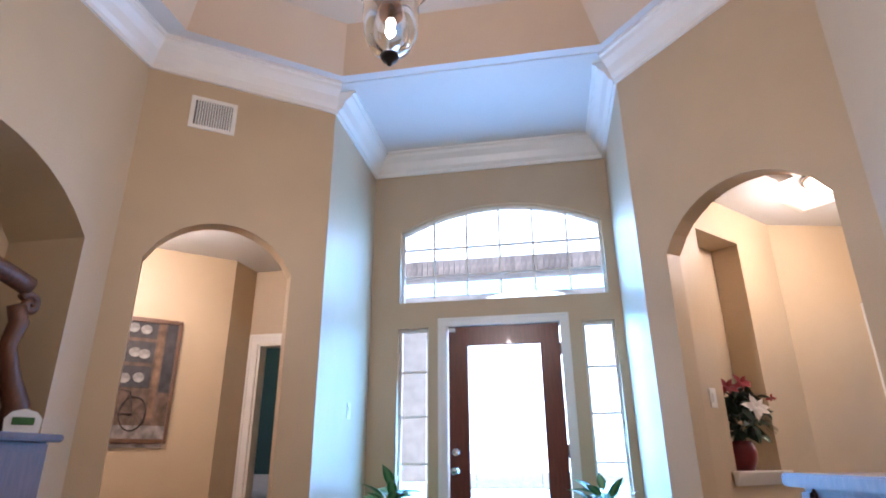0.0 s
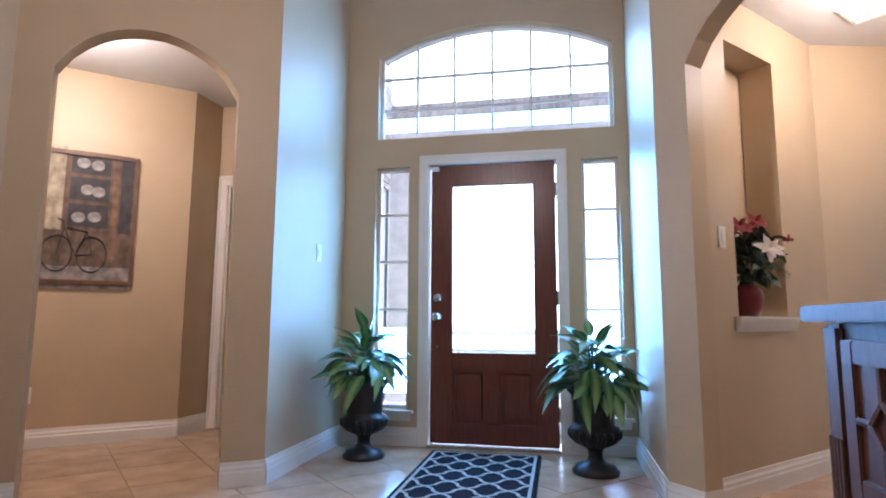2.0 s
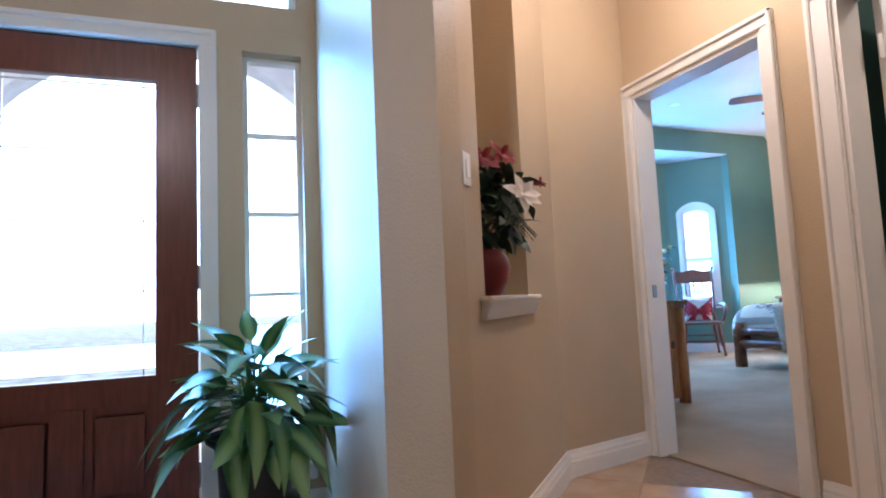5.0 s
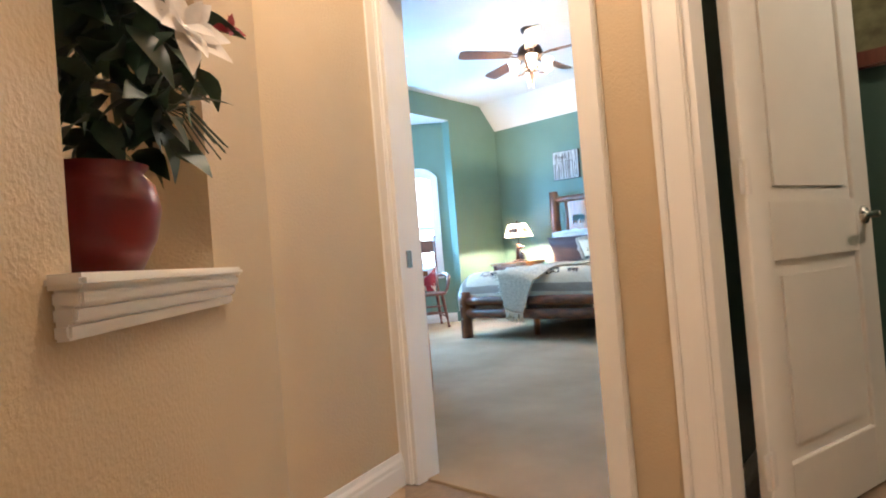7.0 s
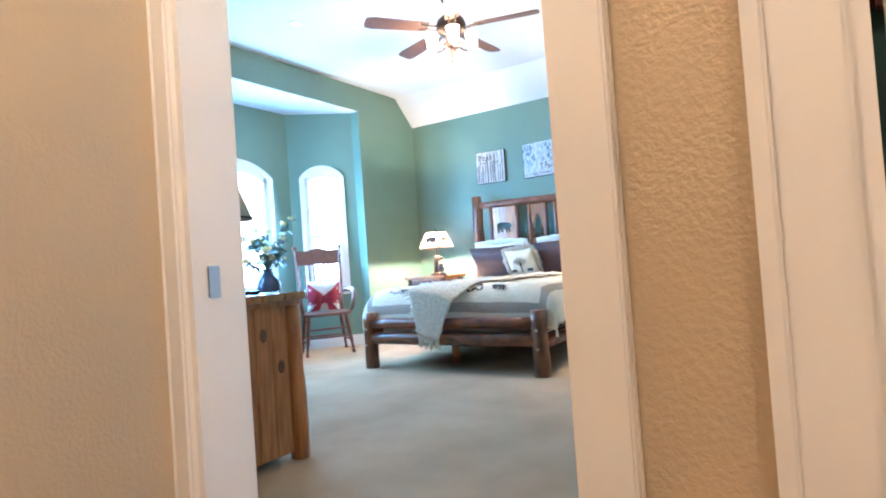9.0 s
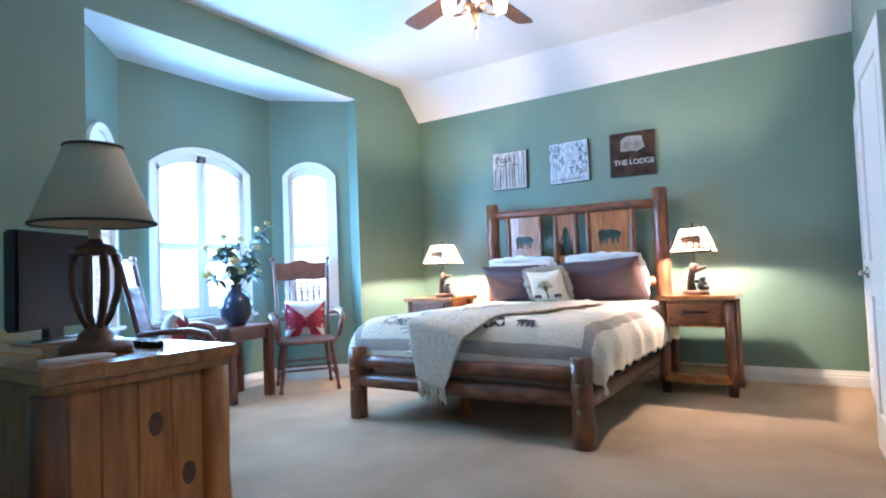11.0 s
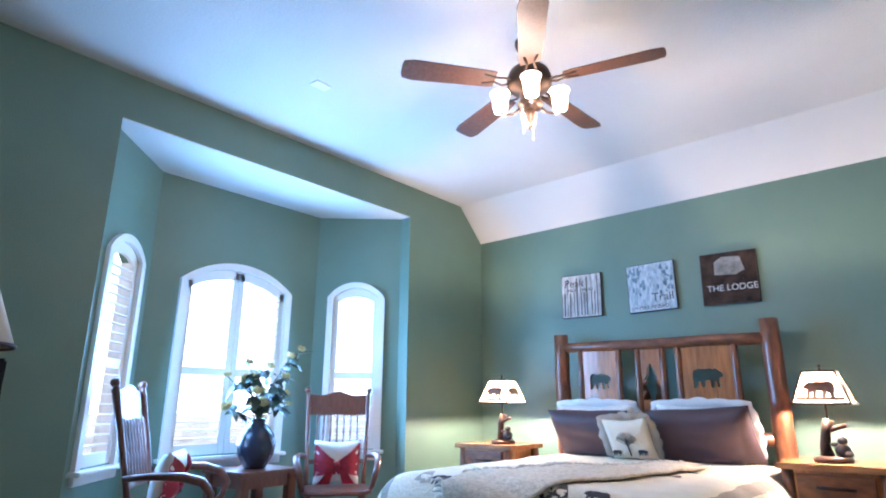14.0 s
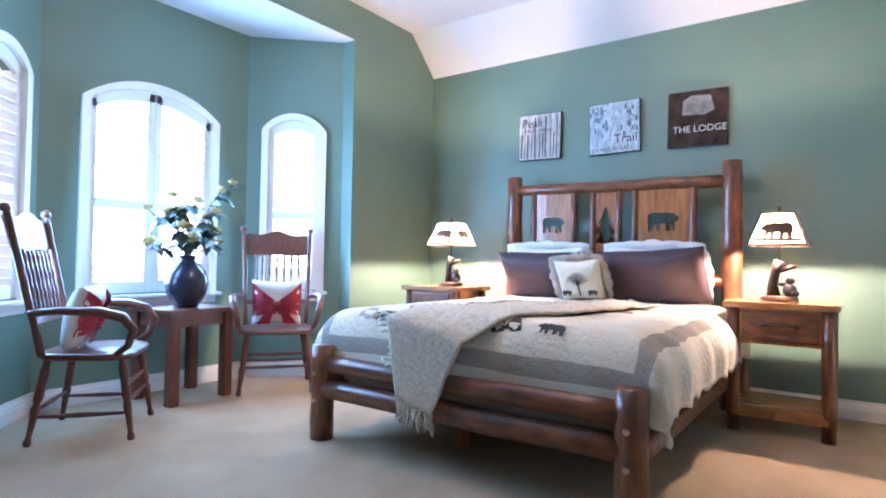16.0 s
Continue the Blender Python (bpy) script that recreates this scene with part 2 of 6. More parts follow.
def along(p, q):
    """The pose whose x runs on the floor from p to q; y is to its left."""
    return pose(p[0], p[1], 0, 0, 0, math.degrees(math.atan2(q[1] - p[1], q[0] - p[0])))


def length(p, q):
    return math.hypot(q[0] - p[0], q[1] - p[1])


def wall(name, p, q, thick, z0, z1, material, label, holes=()):
    """A wall from p to q, its face on that line, thick to the left. holes: (u0, u1, low, spring, rise)."""
    m, n, bm = along(p, q), length(p, q), bmesh.new()
    u = 0.0
    for u0, u1, low, spring, rise in sorted(holes):
        if u0 > u:
            box(bm, (u, 0, z0), (u0, thick, z1), 0, m)
        if low > z0:
            box(bm, (u0, 0, z0), (u1, thick, low), 0, m)
        prism(bm, arc(u0, u1, spring, rise) + [(u1, z1), (u0, z1)], thick, m)
        u = u1
    if u < n:
        box(bm, (u, 0, z0), (n, thick, z1), 0, m)
    return tagged(link(name, bm, material), label, "wall", kind="structure")


def run(name, p, q, profile, material, label, category):
    """A moulding from p to q: profile of (out to the right, up)."""
    m, n, bm = along(p, q), length(p, q), bmesh.new()
    a = [bm.verts.new(m @ Vector((0, -o, z))) for o, z in profile]
    b = [bm.verts.new(m @ Vector((n, -o, z))) for o, z in profile]
    bm.faces.new(a)
    bm.faces.new(b[::-1])
    for i in range(len(a)):
        j = (i + 1) % len(a)
        bm.faces.new((a[i], b[i], b[j], a[j]))
    return tagged(link(name, bm, material), label, category, kind="structure")


BASE = [(-0.002, 0), (0.018, 0), (0.018, 0.075), (0.014, 0.085), (0.014, 0.098), (0.008, 0.112), (0.006, 0.13), (-0.002, 0.13)]


def baseboard(p, q):
    return run("baseboard", p, q, BASE, WHITE, "white moulded baseboard along the floor", "baseboard")


def crown(p, q, z=3.495, e=0.0):
    pr = [(-0.002, 0), (0.02, 0), (0.025, 0.03), (0.05, 0.055), (0.075, 0.11), (0.12, 0.15), (0.13, 0.175), (0.15, 0.18), (0.15, 0.204), (-0.002, 0.204)]
    return run("trim", p, q, [(o, z + h) for o, h in pr], WHITE, "deep white crown moulding under the ceiling", "crown moulding")


def casing(p, q, u0, u1, z1, w=0.085, t=0.022, z0=0.0, name="trim"):
    """Moulded trim round an opening, on the right-hand face of the line p-q."""
    m = along(p, q)
    ob = tagged(new(name), "white moulded door casing on the wall", "door casing", kind="structure")
    for lo, hi, nm in (((u0 - w, -t, z0), (u0, 0.002, z1), "jamb_casing"), ((u1, -t, z0), (u1 + w, 0.002, z1), "jamb_casing"), ((u0 - w, -t, z1), (u1 + w, 0.002, z1 + w), "head_casing")):
        bm = B(lo, hi, 0.006, m)
        if nm == "jamb_casing":
            outer = lo[0] if lo[0] < u0 else u1 + w - 0.022
            box(bm, (outer, -t - 0.012, z0), (outer + 0.022, -t + 0.002, z1 + (w if 1 else 0)), 0.004, m)
        else:
            box(bm, (u0 - w, -t - 0.012, z1 + w - 0.022), (u1 + w, -t + 0.002, z1 + w), 0.004, m)
        part(nm, bm, WHITE, ob)
    return ob


def jambs(p, q, u0, u1, z1, thick, material=None):
    """The white lining of a doorway."""
    m = along(p, q)
    bm = B((u0 - 0.002, -0.004, 0), (u0 + 0.02, thick + 0.004, z1), 0, m)
    box(bm, (u1 - 0.02, -0.004, 0), (u1 + 0.002, thick + 0.004, z1), 0, m)
    box(bm, (u0 + 0.02, -0.004, z1 - 0.02), (u1 - 0.02, thick + 0.004, z1 + 0.002), 0, m)
    return tagged(link("trim", bm, material or WHITE), "white painted lining of the doorway", "door frame", kind="structure")


def panel_door(name, m, w, h, label, lever=True, flip=1):
    """A white two-panel door, hinged at its x = 0 edge."""
    ob = tagged(new(name), label, "door", kind="structure")
    ob.matrix_basis = m
    t = 0.038
    st = 0.115
    bm = B((0, -t / 2, 0.012), (st, t / 2, h), 0.003)
    box(bm, (w - st, -t / 2, 0.012), (w, t / 2, h), 0.003)
    for lo, hi in ((0.012, 0.21), (0.80, 0.98), (h - 0.125, h)):
        box(bm, (st - 0.003, -t / 2, lo), (w - st + 0.003, t / 2, hi), 0.003)
    part("door_frame", bm, WHITE, ob)
    for lo, hi in ((0.21, 0.80), (0.98, h - 0.125)):
        bm = B((st - 0.004, -0.006, lo - 0.004), (w - st + 0.004, 0.006, hi + 0.004))
        box(bm, (st + 0.035, -0.014, lo + 0.035), (w - st - 0.035, 0.014, hi - 0.035), 0.011)
        part("door_panel", bm, WHITE, ob)
    if lever:
        for s in (-1, 1):
            bm = lathe([(0.0, 0.0), (0.032, 0.0), (0.03, 0.008), (0.012, 0.012), (0.011, 0.05), (0.0, 0.05)], 16)
            bmesh.ops.transform(bm, matrix=T(w - 0.06, s * t / 2, 0.92) @ pose(0, 0, 0, -90 * s), verts=bm.verts)
            tube(bm, [(w - 0.06, s * (t / 2 + 0.045), 0.92), (w - 0.10, s * (t / 2 + 0.05), 0.923), (w - 0.16, s * (t / 2 + 0.048), 0.918), (w - 0.175, s * (t / 2 + 0.045), 0.91)], [0.009, 0.009, 0.008, 0.006], 8)
            part("door_handle", bm, STEEL, ob, "brushed nickel lever handle", True)
    for z in (0.22, 1.05, h - 0.22):
        bm = B((-0.028, -t / 2 - 0.004, z - 0.05), (-0.004, -t / 2 + 0.001, z + 0.05), 0.002)
        box(bm, (0.002, -t / 2 - 0.004, z - 0.05), (0.03, -t / 2 + 0.001, z + 0.05), 0.002)
        tube(bm, [(-0.001, -t / 2 - 0.006, z - 0.05), (-0.001, -t / 2 - 0.006, z + 0.05)], 0.007, 8)
        part("hinge", bm, SILVER, ob, "painted steel hinge")
    return ob



# ---- large structure ----
def slab(name, outline, z0, z1, material, label, category):
    bm = bmesh.new()
    a = [bm.verts.new((x, y, z0)) for x, y in outline]
    b = [bm.verts.new((x, y, z1)) for x, y in outline]
    bm.faces.new(a)
    bm.faces.new(b)
    for i in range(len(a)):
        j = (i + 1) % len(a)
        bm.faces.new((a[i], b[i], b[j], a[j]))
    bmesh.ops.triangulate(bm, faces=[f for f in bm.faces if len(f.verts) > 4])
    return tagged(link(name, bm, material), label, category, kind="structure")


LW, RW, BACK = -2.17, 1.80, -7.2
AL, BL = (-1.13, -1.10), (-2.17, -1.86)
AR, BR = (0.965, -1.09), (1.80, -2.09)
HT = 3.70
FOYER = T(1.5, -0.8, 0) @ pose(0, 0, 0, 0, 0, -1.3) @ T(-1.55, 0.67, 0)


def settle(before):
    """The foyer is laid out about its front door; this sets what was built since into its place beside the bedroom."""
    for ob in set(bpy.data.objects) - before:
        if ob.parent is None and ob.type != "CAMERA":
            ob.matrix_basis = FOYER @ ob.matrix_basis


# floors
slab("floor", [(-6, -7.4), (2.86, -7.4), (2.86, 0.6), (-6, 0.6)], -0.1, -0.004, GROUT, "tan grout bed under the foyer tiles", "floor")
slab("floor_bedroom", [(2.80, -1.2), (8.5, -1.2), (8.5, 4.1), (2.80, 4.1)], -0.1, 0.008, CARPET, "beige cut-pile carpet with faint footprints", "carpet")
slab("floor_side_room", [(2.80, -4.2), (4.6, -4.2), (4.6, -1.2), (2.80, -1.2)], -0.1, 0.006, GROUT, "brown floor of the side room", "floor")
slab("floor_guest_room", [(-4.5, 0.4), (-1.56, 0.4), (-1.56, 2.35), (-4.5, 2.35)], -0.1, 0.006, CARPET, "beige carpet in the far room", "carpet")

# foyer walls
built = set(bpy.data.objects)
wall("wall_foyer_left", (LW, BACK), (LW, BL[1]), 0.5, 0, HT, TAN, "tan painted wall with an arched alcove", [(3.625, 5.125, 0.0, 2.18, 0.37)])
wall("wall_alcove_back", (LW - 0.5, -4.2), (LW - 0.5, -1.8), 0.06, 0, HT, TAN, "tan back of the arched alcove")
wall("wall_arch_left", BL, AL, 0.12, 0, HT, TAN, "tan wall with a round-headed archway", [(0.165, 1.06, 0, 2.165, 0.29)])
wall("wall_entry_left", AL, (-1.13, 0), 0.10, 0, HT, TAN, "tan side wall of the entry")
wall("wall_entry", (-1.22, 0), (1.14, 0), 0.16, 0, 2.268, TAN, "tan entry wall round the front door", [(0.335, 0.598, 0.25, 2.047, 0), (0.735, 1.705, 0, 2.068, 0), (1.863, 2.117, 0.25, 2.047, 0)])
wall("wall_entry_upper", (-1.22, 0), (1.14, 0), 0.16, 2.268, HT, TAN, "tan wall round the arched transom", [(0.343, 2.097, 2.268, 2.93, 0.215)])
wall("wall_entry_right", (0.965, 0), AR, 0.10, 0, HT, TAN, "tan side wall of the entry")
wall("wall_arch_right", AR, BR, 0.12, 0, HT, TAN, "tan wall with a round-headed archway", [(0.20, 1.155, 0, 2.145, 0.29)])
wall("wall_foyer_right", BR, (RW, BACK), 0.12, 0, HT, TAN, "tan painted wall")
wall("wall_foyer_back", (RW, BACK), (LW, BACK), 0.12, 0, HT, TAN, "tan painted wall behind the foyer")

# foyer ceiling with its raised tray
slab("ceiling_entry", [(-1.3, -1.2), (1.2, -1.2), (1.2, 0.2), (-1.3, 0.2)], HT - 0.006, HT + 0.1, CEIL, "flat white ceiling over the entry", "ceiling")
tr = [(-1.02, -1.28), (0.86, -1.28), (1.52, -2.08), (1.52, -6.4), (-1.88, -6.4), (-1.88, -1.94)]
ring = [(-1.3, -1.2), (1.2, -1.2), (1.94, -2.0), (1.94, -7.3), (-2.8, -7.3), (-2.8, -1.7)]
bm = bmesh.new()
lo = [bm.verts.new((x, y, HT)) for x, y in ring]
li = [bm.verts.new((x, y, HT)) for x, y in tr]
for i in range(6):
    j = (i + 1) % 6
    bm.faces.new((lo[i], lo[j], li[j], li[i]))
tagged(link("ceiling_soffit", bm, CEIL), "white soffit round the raised tray", "ceiling", kind="structure")
bm = bmesh.new()
cx, cy = -0.2, -3.9
li = [bm.verts.new((x, y, HT)) for x, y in tr]
hi = [bm.verts.new((cx + (x - cx) * 0.86, cy + (y - cy) * 0.9, HT + 0.24)) for x, y in tr]
for i in range(6):
    j = (i + 1) % 6
    bm.faces.new((li[i], li[j], hi[j], hi[i]))
bm.faces.new(hi)
tagged(link("ceiling_tray", bm, TRAY), "raised tray ceiling painted warm tan", "ceiling", kind="structure")
for p, q in (((LW, BACK), BL), (BL, AL), (AL, (-1.13, 0)), ((-1.13, 0), (0.965, 0)), ((0.965, 0), AR), (AR, BR), (BR, (RW, BACK))):
    crown(p, q)
for p, q in (((LW, BACK), (LW, -3.575)), ((LW, -2.075), BL), (AL, (-1.13, 0)), ((-1.13, 0), (-0.54, 0)), ((0.54, 0), (0.965, 0)), ((0.965, 0), AR), (BR, (RW, BACK))):
    baseboard(p, q)
for p, q, a, b in ((BL, AL, 0.0, 0.165), (BL, AL, 1.06, length(BL, AL)), (AR, BR, 0.0, 0.20), (AR, BR, 1.155, length(AR, BR))):
    m = along(p, q)
    baseboard(m @ Vector((a, 0, 0)), m @ Vector((b, 0, 0)))
for p, q, u, d in ((BL, AL, 1.06, 1), (AR, BR, 0.20, -1)):
    m = along(p, q)
    e = [m @ Vector((u, 0, 0)), m @ Vector((u, 0.12, 0))][::d]
    baseboard(*e)
settle(built)

# right-hand hall
N0, N1, N2 = (1.16, -1.11), (2.12, -0.16), (2.745, -0.03)
wall("wall_hall_niche", N0, N1, 0.2, 0, 2.76, TAN, "tan wall with a tall plant niche", [(0.262, 0.80, 0.90, 2.468, 0)])
wall("wall_niche_back", (1.13, -0.855), (1.90, -0.09), 0.05, 0, 2.76, TAN, "shaded back of the niche")
wall("wall_hall_short", (1.09, -1.30), (1.165, -1.105), 0.02, 0, 2.76, TAN, "tan wall beside the archway")
wall("wall_hall_end", N1, N2, 0.1, 0, 2.76, TAN, "tan wall beside the bedroom door")
HE = (2.745, 0.1)
D1, D2 = (0.185, 1.05), (1.36, 2.14)
wall("wall_hall_east", HE, (2.745, -2.3), 0.057, 0, 2.76, TAN, "tan wall with two white doorways", [(*D1, 0, 2.035, 0), (*D2, 0, 2.035, 0)])
wall("wall_hall_south", (2.8, -2.22), (1.78, -2.22), 0.1, 0, 2.76, TAN, "tan end wall of the hall")
slab("ceiling_hall", [(0.96, -1.18), (1.80, -2.19), (2.80, -2.3), (2.80, 0.2), (0.96, 0.2)], 2.75, 2.85, CEIL, "white ceiling of the small hall", "ceiling")
for d, w in ((D1, 0.068), (D2, 0.095)):
    casing(HE, (2.745, -2.3), *d, 2.035, w)
    jambs(HE, (2.745, -2.3), *d, 2.035, 0.12)
nm = along(N0, N1)
bm = B((0.205, -0.045, 0.898), (0.862, 0.20, 0.917), 0.006, nm)
for k, o in enumerate((0.036, 0.028, 0.02)):
    box(bm, (0.215, -o, 0.877 - 0.02 * k), (0.852, 0.002, 0.898 - 0.02 * k), 0.004, nm)
tagged(link("trim_niche_sill", bm, WHITE), "white moulded sill under the plant niche", "sill", kind="structure")

# left-hand hall and the room past it
built = set(bpy.data.objects)
L0, L1, L2 = (-3.6, -1.10), (-2.43, -0.05), (-2.41, 0.30)
for p, q in ((L0, L1), (L1, L2)):
    baseboard(p, q)
wall("wall_left_hall_picture", L0, L1, 0.1, 0, 2.76, TAN, "tan wall with a framed picture")
wall("wall_left_hall_return", L1, L2, 0.1, 0, 2.76, TAN, "narrow tan return wall")
wall("wall_left_hall_door", (-2.5, 0.30), (-1.2, 0.30), 0.11, 0, 2.76, TAN, "tan wall with a white doorway", [(0.19, 0.98, 0, 2.035, 0)])
wall("wall_left_hall_east", (-1.24, 0.3), (-1.24, -1.02), 0.01, 0, 2.76, TAN, "tan wall behind the entry")
wall("wall_left_hall_west", (-3.6, -2.1), (-3.6, -1.0), 0.1, 0, 2.76, TAN, "tan wall")
wall("wall_left_hall_south", (-2.7, -2.1), (-3.7, -2.1), 0.1, 0, 2.76, TAN, "tan wall")
slab("ceiling_left_hall", [(-3.7, -2.2), (-2.35, -2.2), (-2.24, -1.80), (-1.18, -1.04), (-1.18, 0.4), (-3.7, 0.4)], 2.75, 2.85, CEIL, "white ceiling of the side hall", "ceiling")
casing((-2.5, 0.30), (-1.2, 0.30), 0.19, 0.98, 2.035)
jambs((-2.5, 0.30), (-1.2, 0.30), 0.19, 0.98, 2.035, 0.11)
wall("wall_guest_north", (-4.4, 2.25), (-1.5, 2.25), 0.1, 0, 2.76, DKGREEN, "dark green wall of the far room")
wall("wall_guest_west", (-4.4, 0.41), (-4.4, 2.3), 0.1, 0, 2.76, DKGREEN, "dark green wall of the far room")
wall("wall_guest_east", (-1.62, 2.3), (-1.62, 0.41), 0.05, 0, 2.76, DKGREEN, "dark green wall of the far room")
slab("ceiling_guest", [(-4.5, 0.3), (-1.56, 0.3), (-1.56, 2.35), (-4.5, 2.35)], 2.75, 2.85, CEIL, "white ceiling of the far room", "ceiling")

settle(built)

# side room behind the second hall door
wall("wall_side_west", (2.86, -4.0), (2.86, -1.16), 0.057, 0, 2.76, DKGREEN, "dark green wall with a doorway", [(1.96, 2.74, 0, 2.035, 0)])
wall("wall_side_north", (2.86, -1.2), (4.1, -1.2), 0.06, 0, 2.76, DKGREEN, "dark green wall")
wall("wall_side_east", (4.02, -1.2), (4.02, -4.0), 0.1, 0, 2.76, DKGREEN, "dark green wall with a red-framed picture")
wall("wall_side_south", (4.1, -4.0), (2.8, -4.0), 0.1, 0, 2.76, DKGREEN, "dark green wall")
slab("ceiling_side", [(2.8, -4.1), (4.2, -4.1), (4.2, -1.13), (2.8, -1.13)], 2.75, 2.85, CEIL, "white ceiling of the side room", "ceiling")

# bedroom
NW, HW, SW = 3.275, 8.35, -0.87
wall("wall_bedroom_west", (2.87, -1.2), (2.87, NW), 0.067, 0, 3.2, GREEN, "sage green wall with the doorway", [(0.25, 1.115, 0, 2.035, 0)])
wall("wall_bedroom_north", (2.80, NW), (8.45, NW), 0.12, 0, 3.2, GREEN, "sage green wall opening to the bay", [(1.89, 4.448, 0, 2.793, 0)])
wall("wall_bedroom_head", (HW, NW), (HW, SW - 0.1), 0.1, 0, 2.80, GREEN, "sage green wall behind the bed")
wall("wall_bedroom_south", (8.45, SW), (5.5, SW), 0.1, 0, 3.2, GREEN, "sage green wall with two white doors")
wall("wall_bedroom_jog", (5.5, SW - 0.1), (5.5, -1.13), 0.1, 0, 3.2, GREEN, "short sage green return wall")
wall("wall_bedroom_entry", (5.6, -1.13), (2.86, -1.13), 0.06, 0, 3.2, GREEN, "sage green wall behind the open door")
casing((2.87, -1.2), (2.87, NW), 0.25, 1.115, 2.035)
slab("ceiling_bedroom", [(2.8, -1.25), (8.0, -1.25), (8.0, NW + 0.1), (2.8, NW + 0.1)], 3.095, 3.2, CEIL, "white textured bedroom ceiling", "ceiling")
bm = bmesh.new()
prism(bm, [(8.0, 3.095), (8.36, 2.748), (8.46, 2.78), (8.0, 3.2)], 4.6, T(0, -1.2, 0))
tagged(link("ceiling_slope", bm, CEIL), "sloping white ceiling above the bed", "ceiling", kind="structure")
C0, C1, C2, C3 = (4.69, 3.39), (5.24, 3.95), (6.72, 3.95), (7.248, 3.39)
W1, WC = (0.17, 0.60), (0.285, 1.16)
wall("wall_bay_left", C0, C1, 0.12, 0, 2.82, GREEN, "sage green side of the bay", [(0.19, 0.60, 0.71, 2.02, 0.09)])
wall("wall_bay_middle", C1, C2, 0.12, 0, 2.82, GREEN, "sage green back of the bay", [(0.285, 1.155, 0.71, 2.0, 0.13)])
wall("wall_bay_right", C2, C3, 0.12, 0, 2.82, GREEN, "sage green side of the bay", [(0.17, 0.58, 0.71, 2.02, 0.09)])
slab("ceiling_bay", [(4.6, NW + 0.002), (7.35, NW + 0.002), (7.35, 3.45), (6.8, 4.05), (5.15, 4.05), (4.6, 3.45)], 2.788, 2.9, CEIL, "flat white ceiling of the bay", "ceiling")

for p, q in ((N0, N1), (N1, N2), ((2.745, -1.036), (2.745, -1.16)),
             ((2.87, -0.035), (2.87, NW)), ((2.87, NW), (4.69, NW)), (C0, C1), (C1, C2), (C2, C3), ((7.248, NW), (HW, NW)), ((HW, NW), (HW, SW)), ((7.35, SW), (6.75, SW)),
             ((2.86, -1.2), (4.02, -1.2)), ((4.02, -1.2), (4.02, -4.0))):
    baseboard(p, q)

# outside
built = set(bpy.data.objects)
slab("ground", [(-400, -400), (400, -400), (400, 400), (-400, 400)], -0.5, -0.16, GRASS, "pale sunlit ground outside the house", "ground")
slab("pavement", [(-3, 0.16), (3, 0.16), (3, 6), (-3, 6)], -0.16, -0.03, CONC, "pale concrete porch slab and path", "porch")
wall("wall_porch_left", (-1.5, 0.2), (-1.5, 2.4), 0.05, -0.1, 4.0, MORTAR, "mortar core of the porch wall")
wall("wall_porch_front", (-1.7, 2.4), (2.2, 2.4), 0.25, -0.1, 3.5, MORTAR, "brick porch front with an arched opening", [(0.55, 3.1, -0.1, 2.45, 0.65)])

# daylight in the windows
skylight("door_daylight", (0, 0.03, 1.30), (0, -1, 1.28), 0.58, 1.22, DOORW)
skylight("side_daylight", (-0.77, 0.05, 1.2), (-0.77, -1, 1.1), 0.22, 1.7, DOORW * 0.4)
skylight("side_daylight", (0.79, 0.05, 1.2), (0.79, -1, 1.1), 0.25, 1.7, DOORW * 0.4)
skylight("transom_daylight", (0, 0.05, 2.62), (0, -1, 2.4), 1.7, 0.55, DOORW * 0.7)
settle(built)
skylight("bay_daylight", (5.96, 3.88, 1.40), (5.96, 3.0, 1.35), 0.80, 1.25, BAYW)
skylight("bay_daylight", (5.02, 3.60, 1.40), (5.6, 3.0, 1.35), 0.36, 1.25, BAYW * 0.45)
skylight("bay_daylight", (6.94, 3.60, 1.40), (6.36, 3.0, 1.35), 0.36, 1.25, BAYW * 0.45)

# glowing panels added far from the windows, to whiten the view and send light in
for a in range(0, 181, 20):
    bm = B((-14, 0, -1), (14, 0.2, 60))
    ob = tagged(link("backdrop", bm, mat("glowing_backdrop_white", (0.8, 0.85, 0.9), 1, var=0, emit=(0.84, 0.93, 1.0), strength=3.4)), "pale glowing panel added to whiten the window view", "backdrop", kind="structure")
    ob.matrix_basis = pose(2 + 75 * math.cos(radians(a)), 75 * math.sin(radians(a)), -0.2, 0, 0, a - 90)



# ---- bedroom: bed ----
BEAR = [(-0.5, 0.05), (-0.47, 0.16), (-0.36, 0.24), (-0.30, 0.30), (-0.22, 0.27), (-0.10, 0.33), (0.10, 0.29), (0.28, 0.33), (0.44, 0.24), (0.48, 0.02), (0.44, -0.12), (0.46, -0.30),
        (0.32, -0.31), (0.30, -0.12), (0.22, -0.10), (0.18, -0.28), (0.06, -0.28), (0.08, -0.06), (-0.08, -0.05), (-0.10, -0.30), (-0.22, -0.30), (-0.20, -0.08), (-0.28, -0.12), (-0.32, -0.28), (-0.40, -0.27), (-0.36, 0.0)]
PINETREE = [(0, 0.5), (-0.12, 0.3), (-0.06, 0.3), (-0.2, 0.08), (-0.1, 0.08), (-0.28, -0.2), (-0.13, -0.2), (-0.33, -0.42), (-0.05, -0.42), (-0.05, -0.5), (0.05, -0.5), (0.05, -0.42), (0.33, -0.42), (0.13, -0.2), (0.28, -0.2), (0.1, 0.08), (0.2, 0.08), (0.06, 0.3), (0.12, 0.3)]


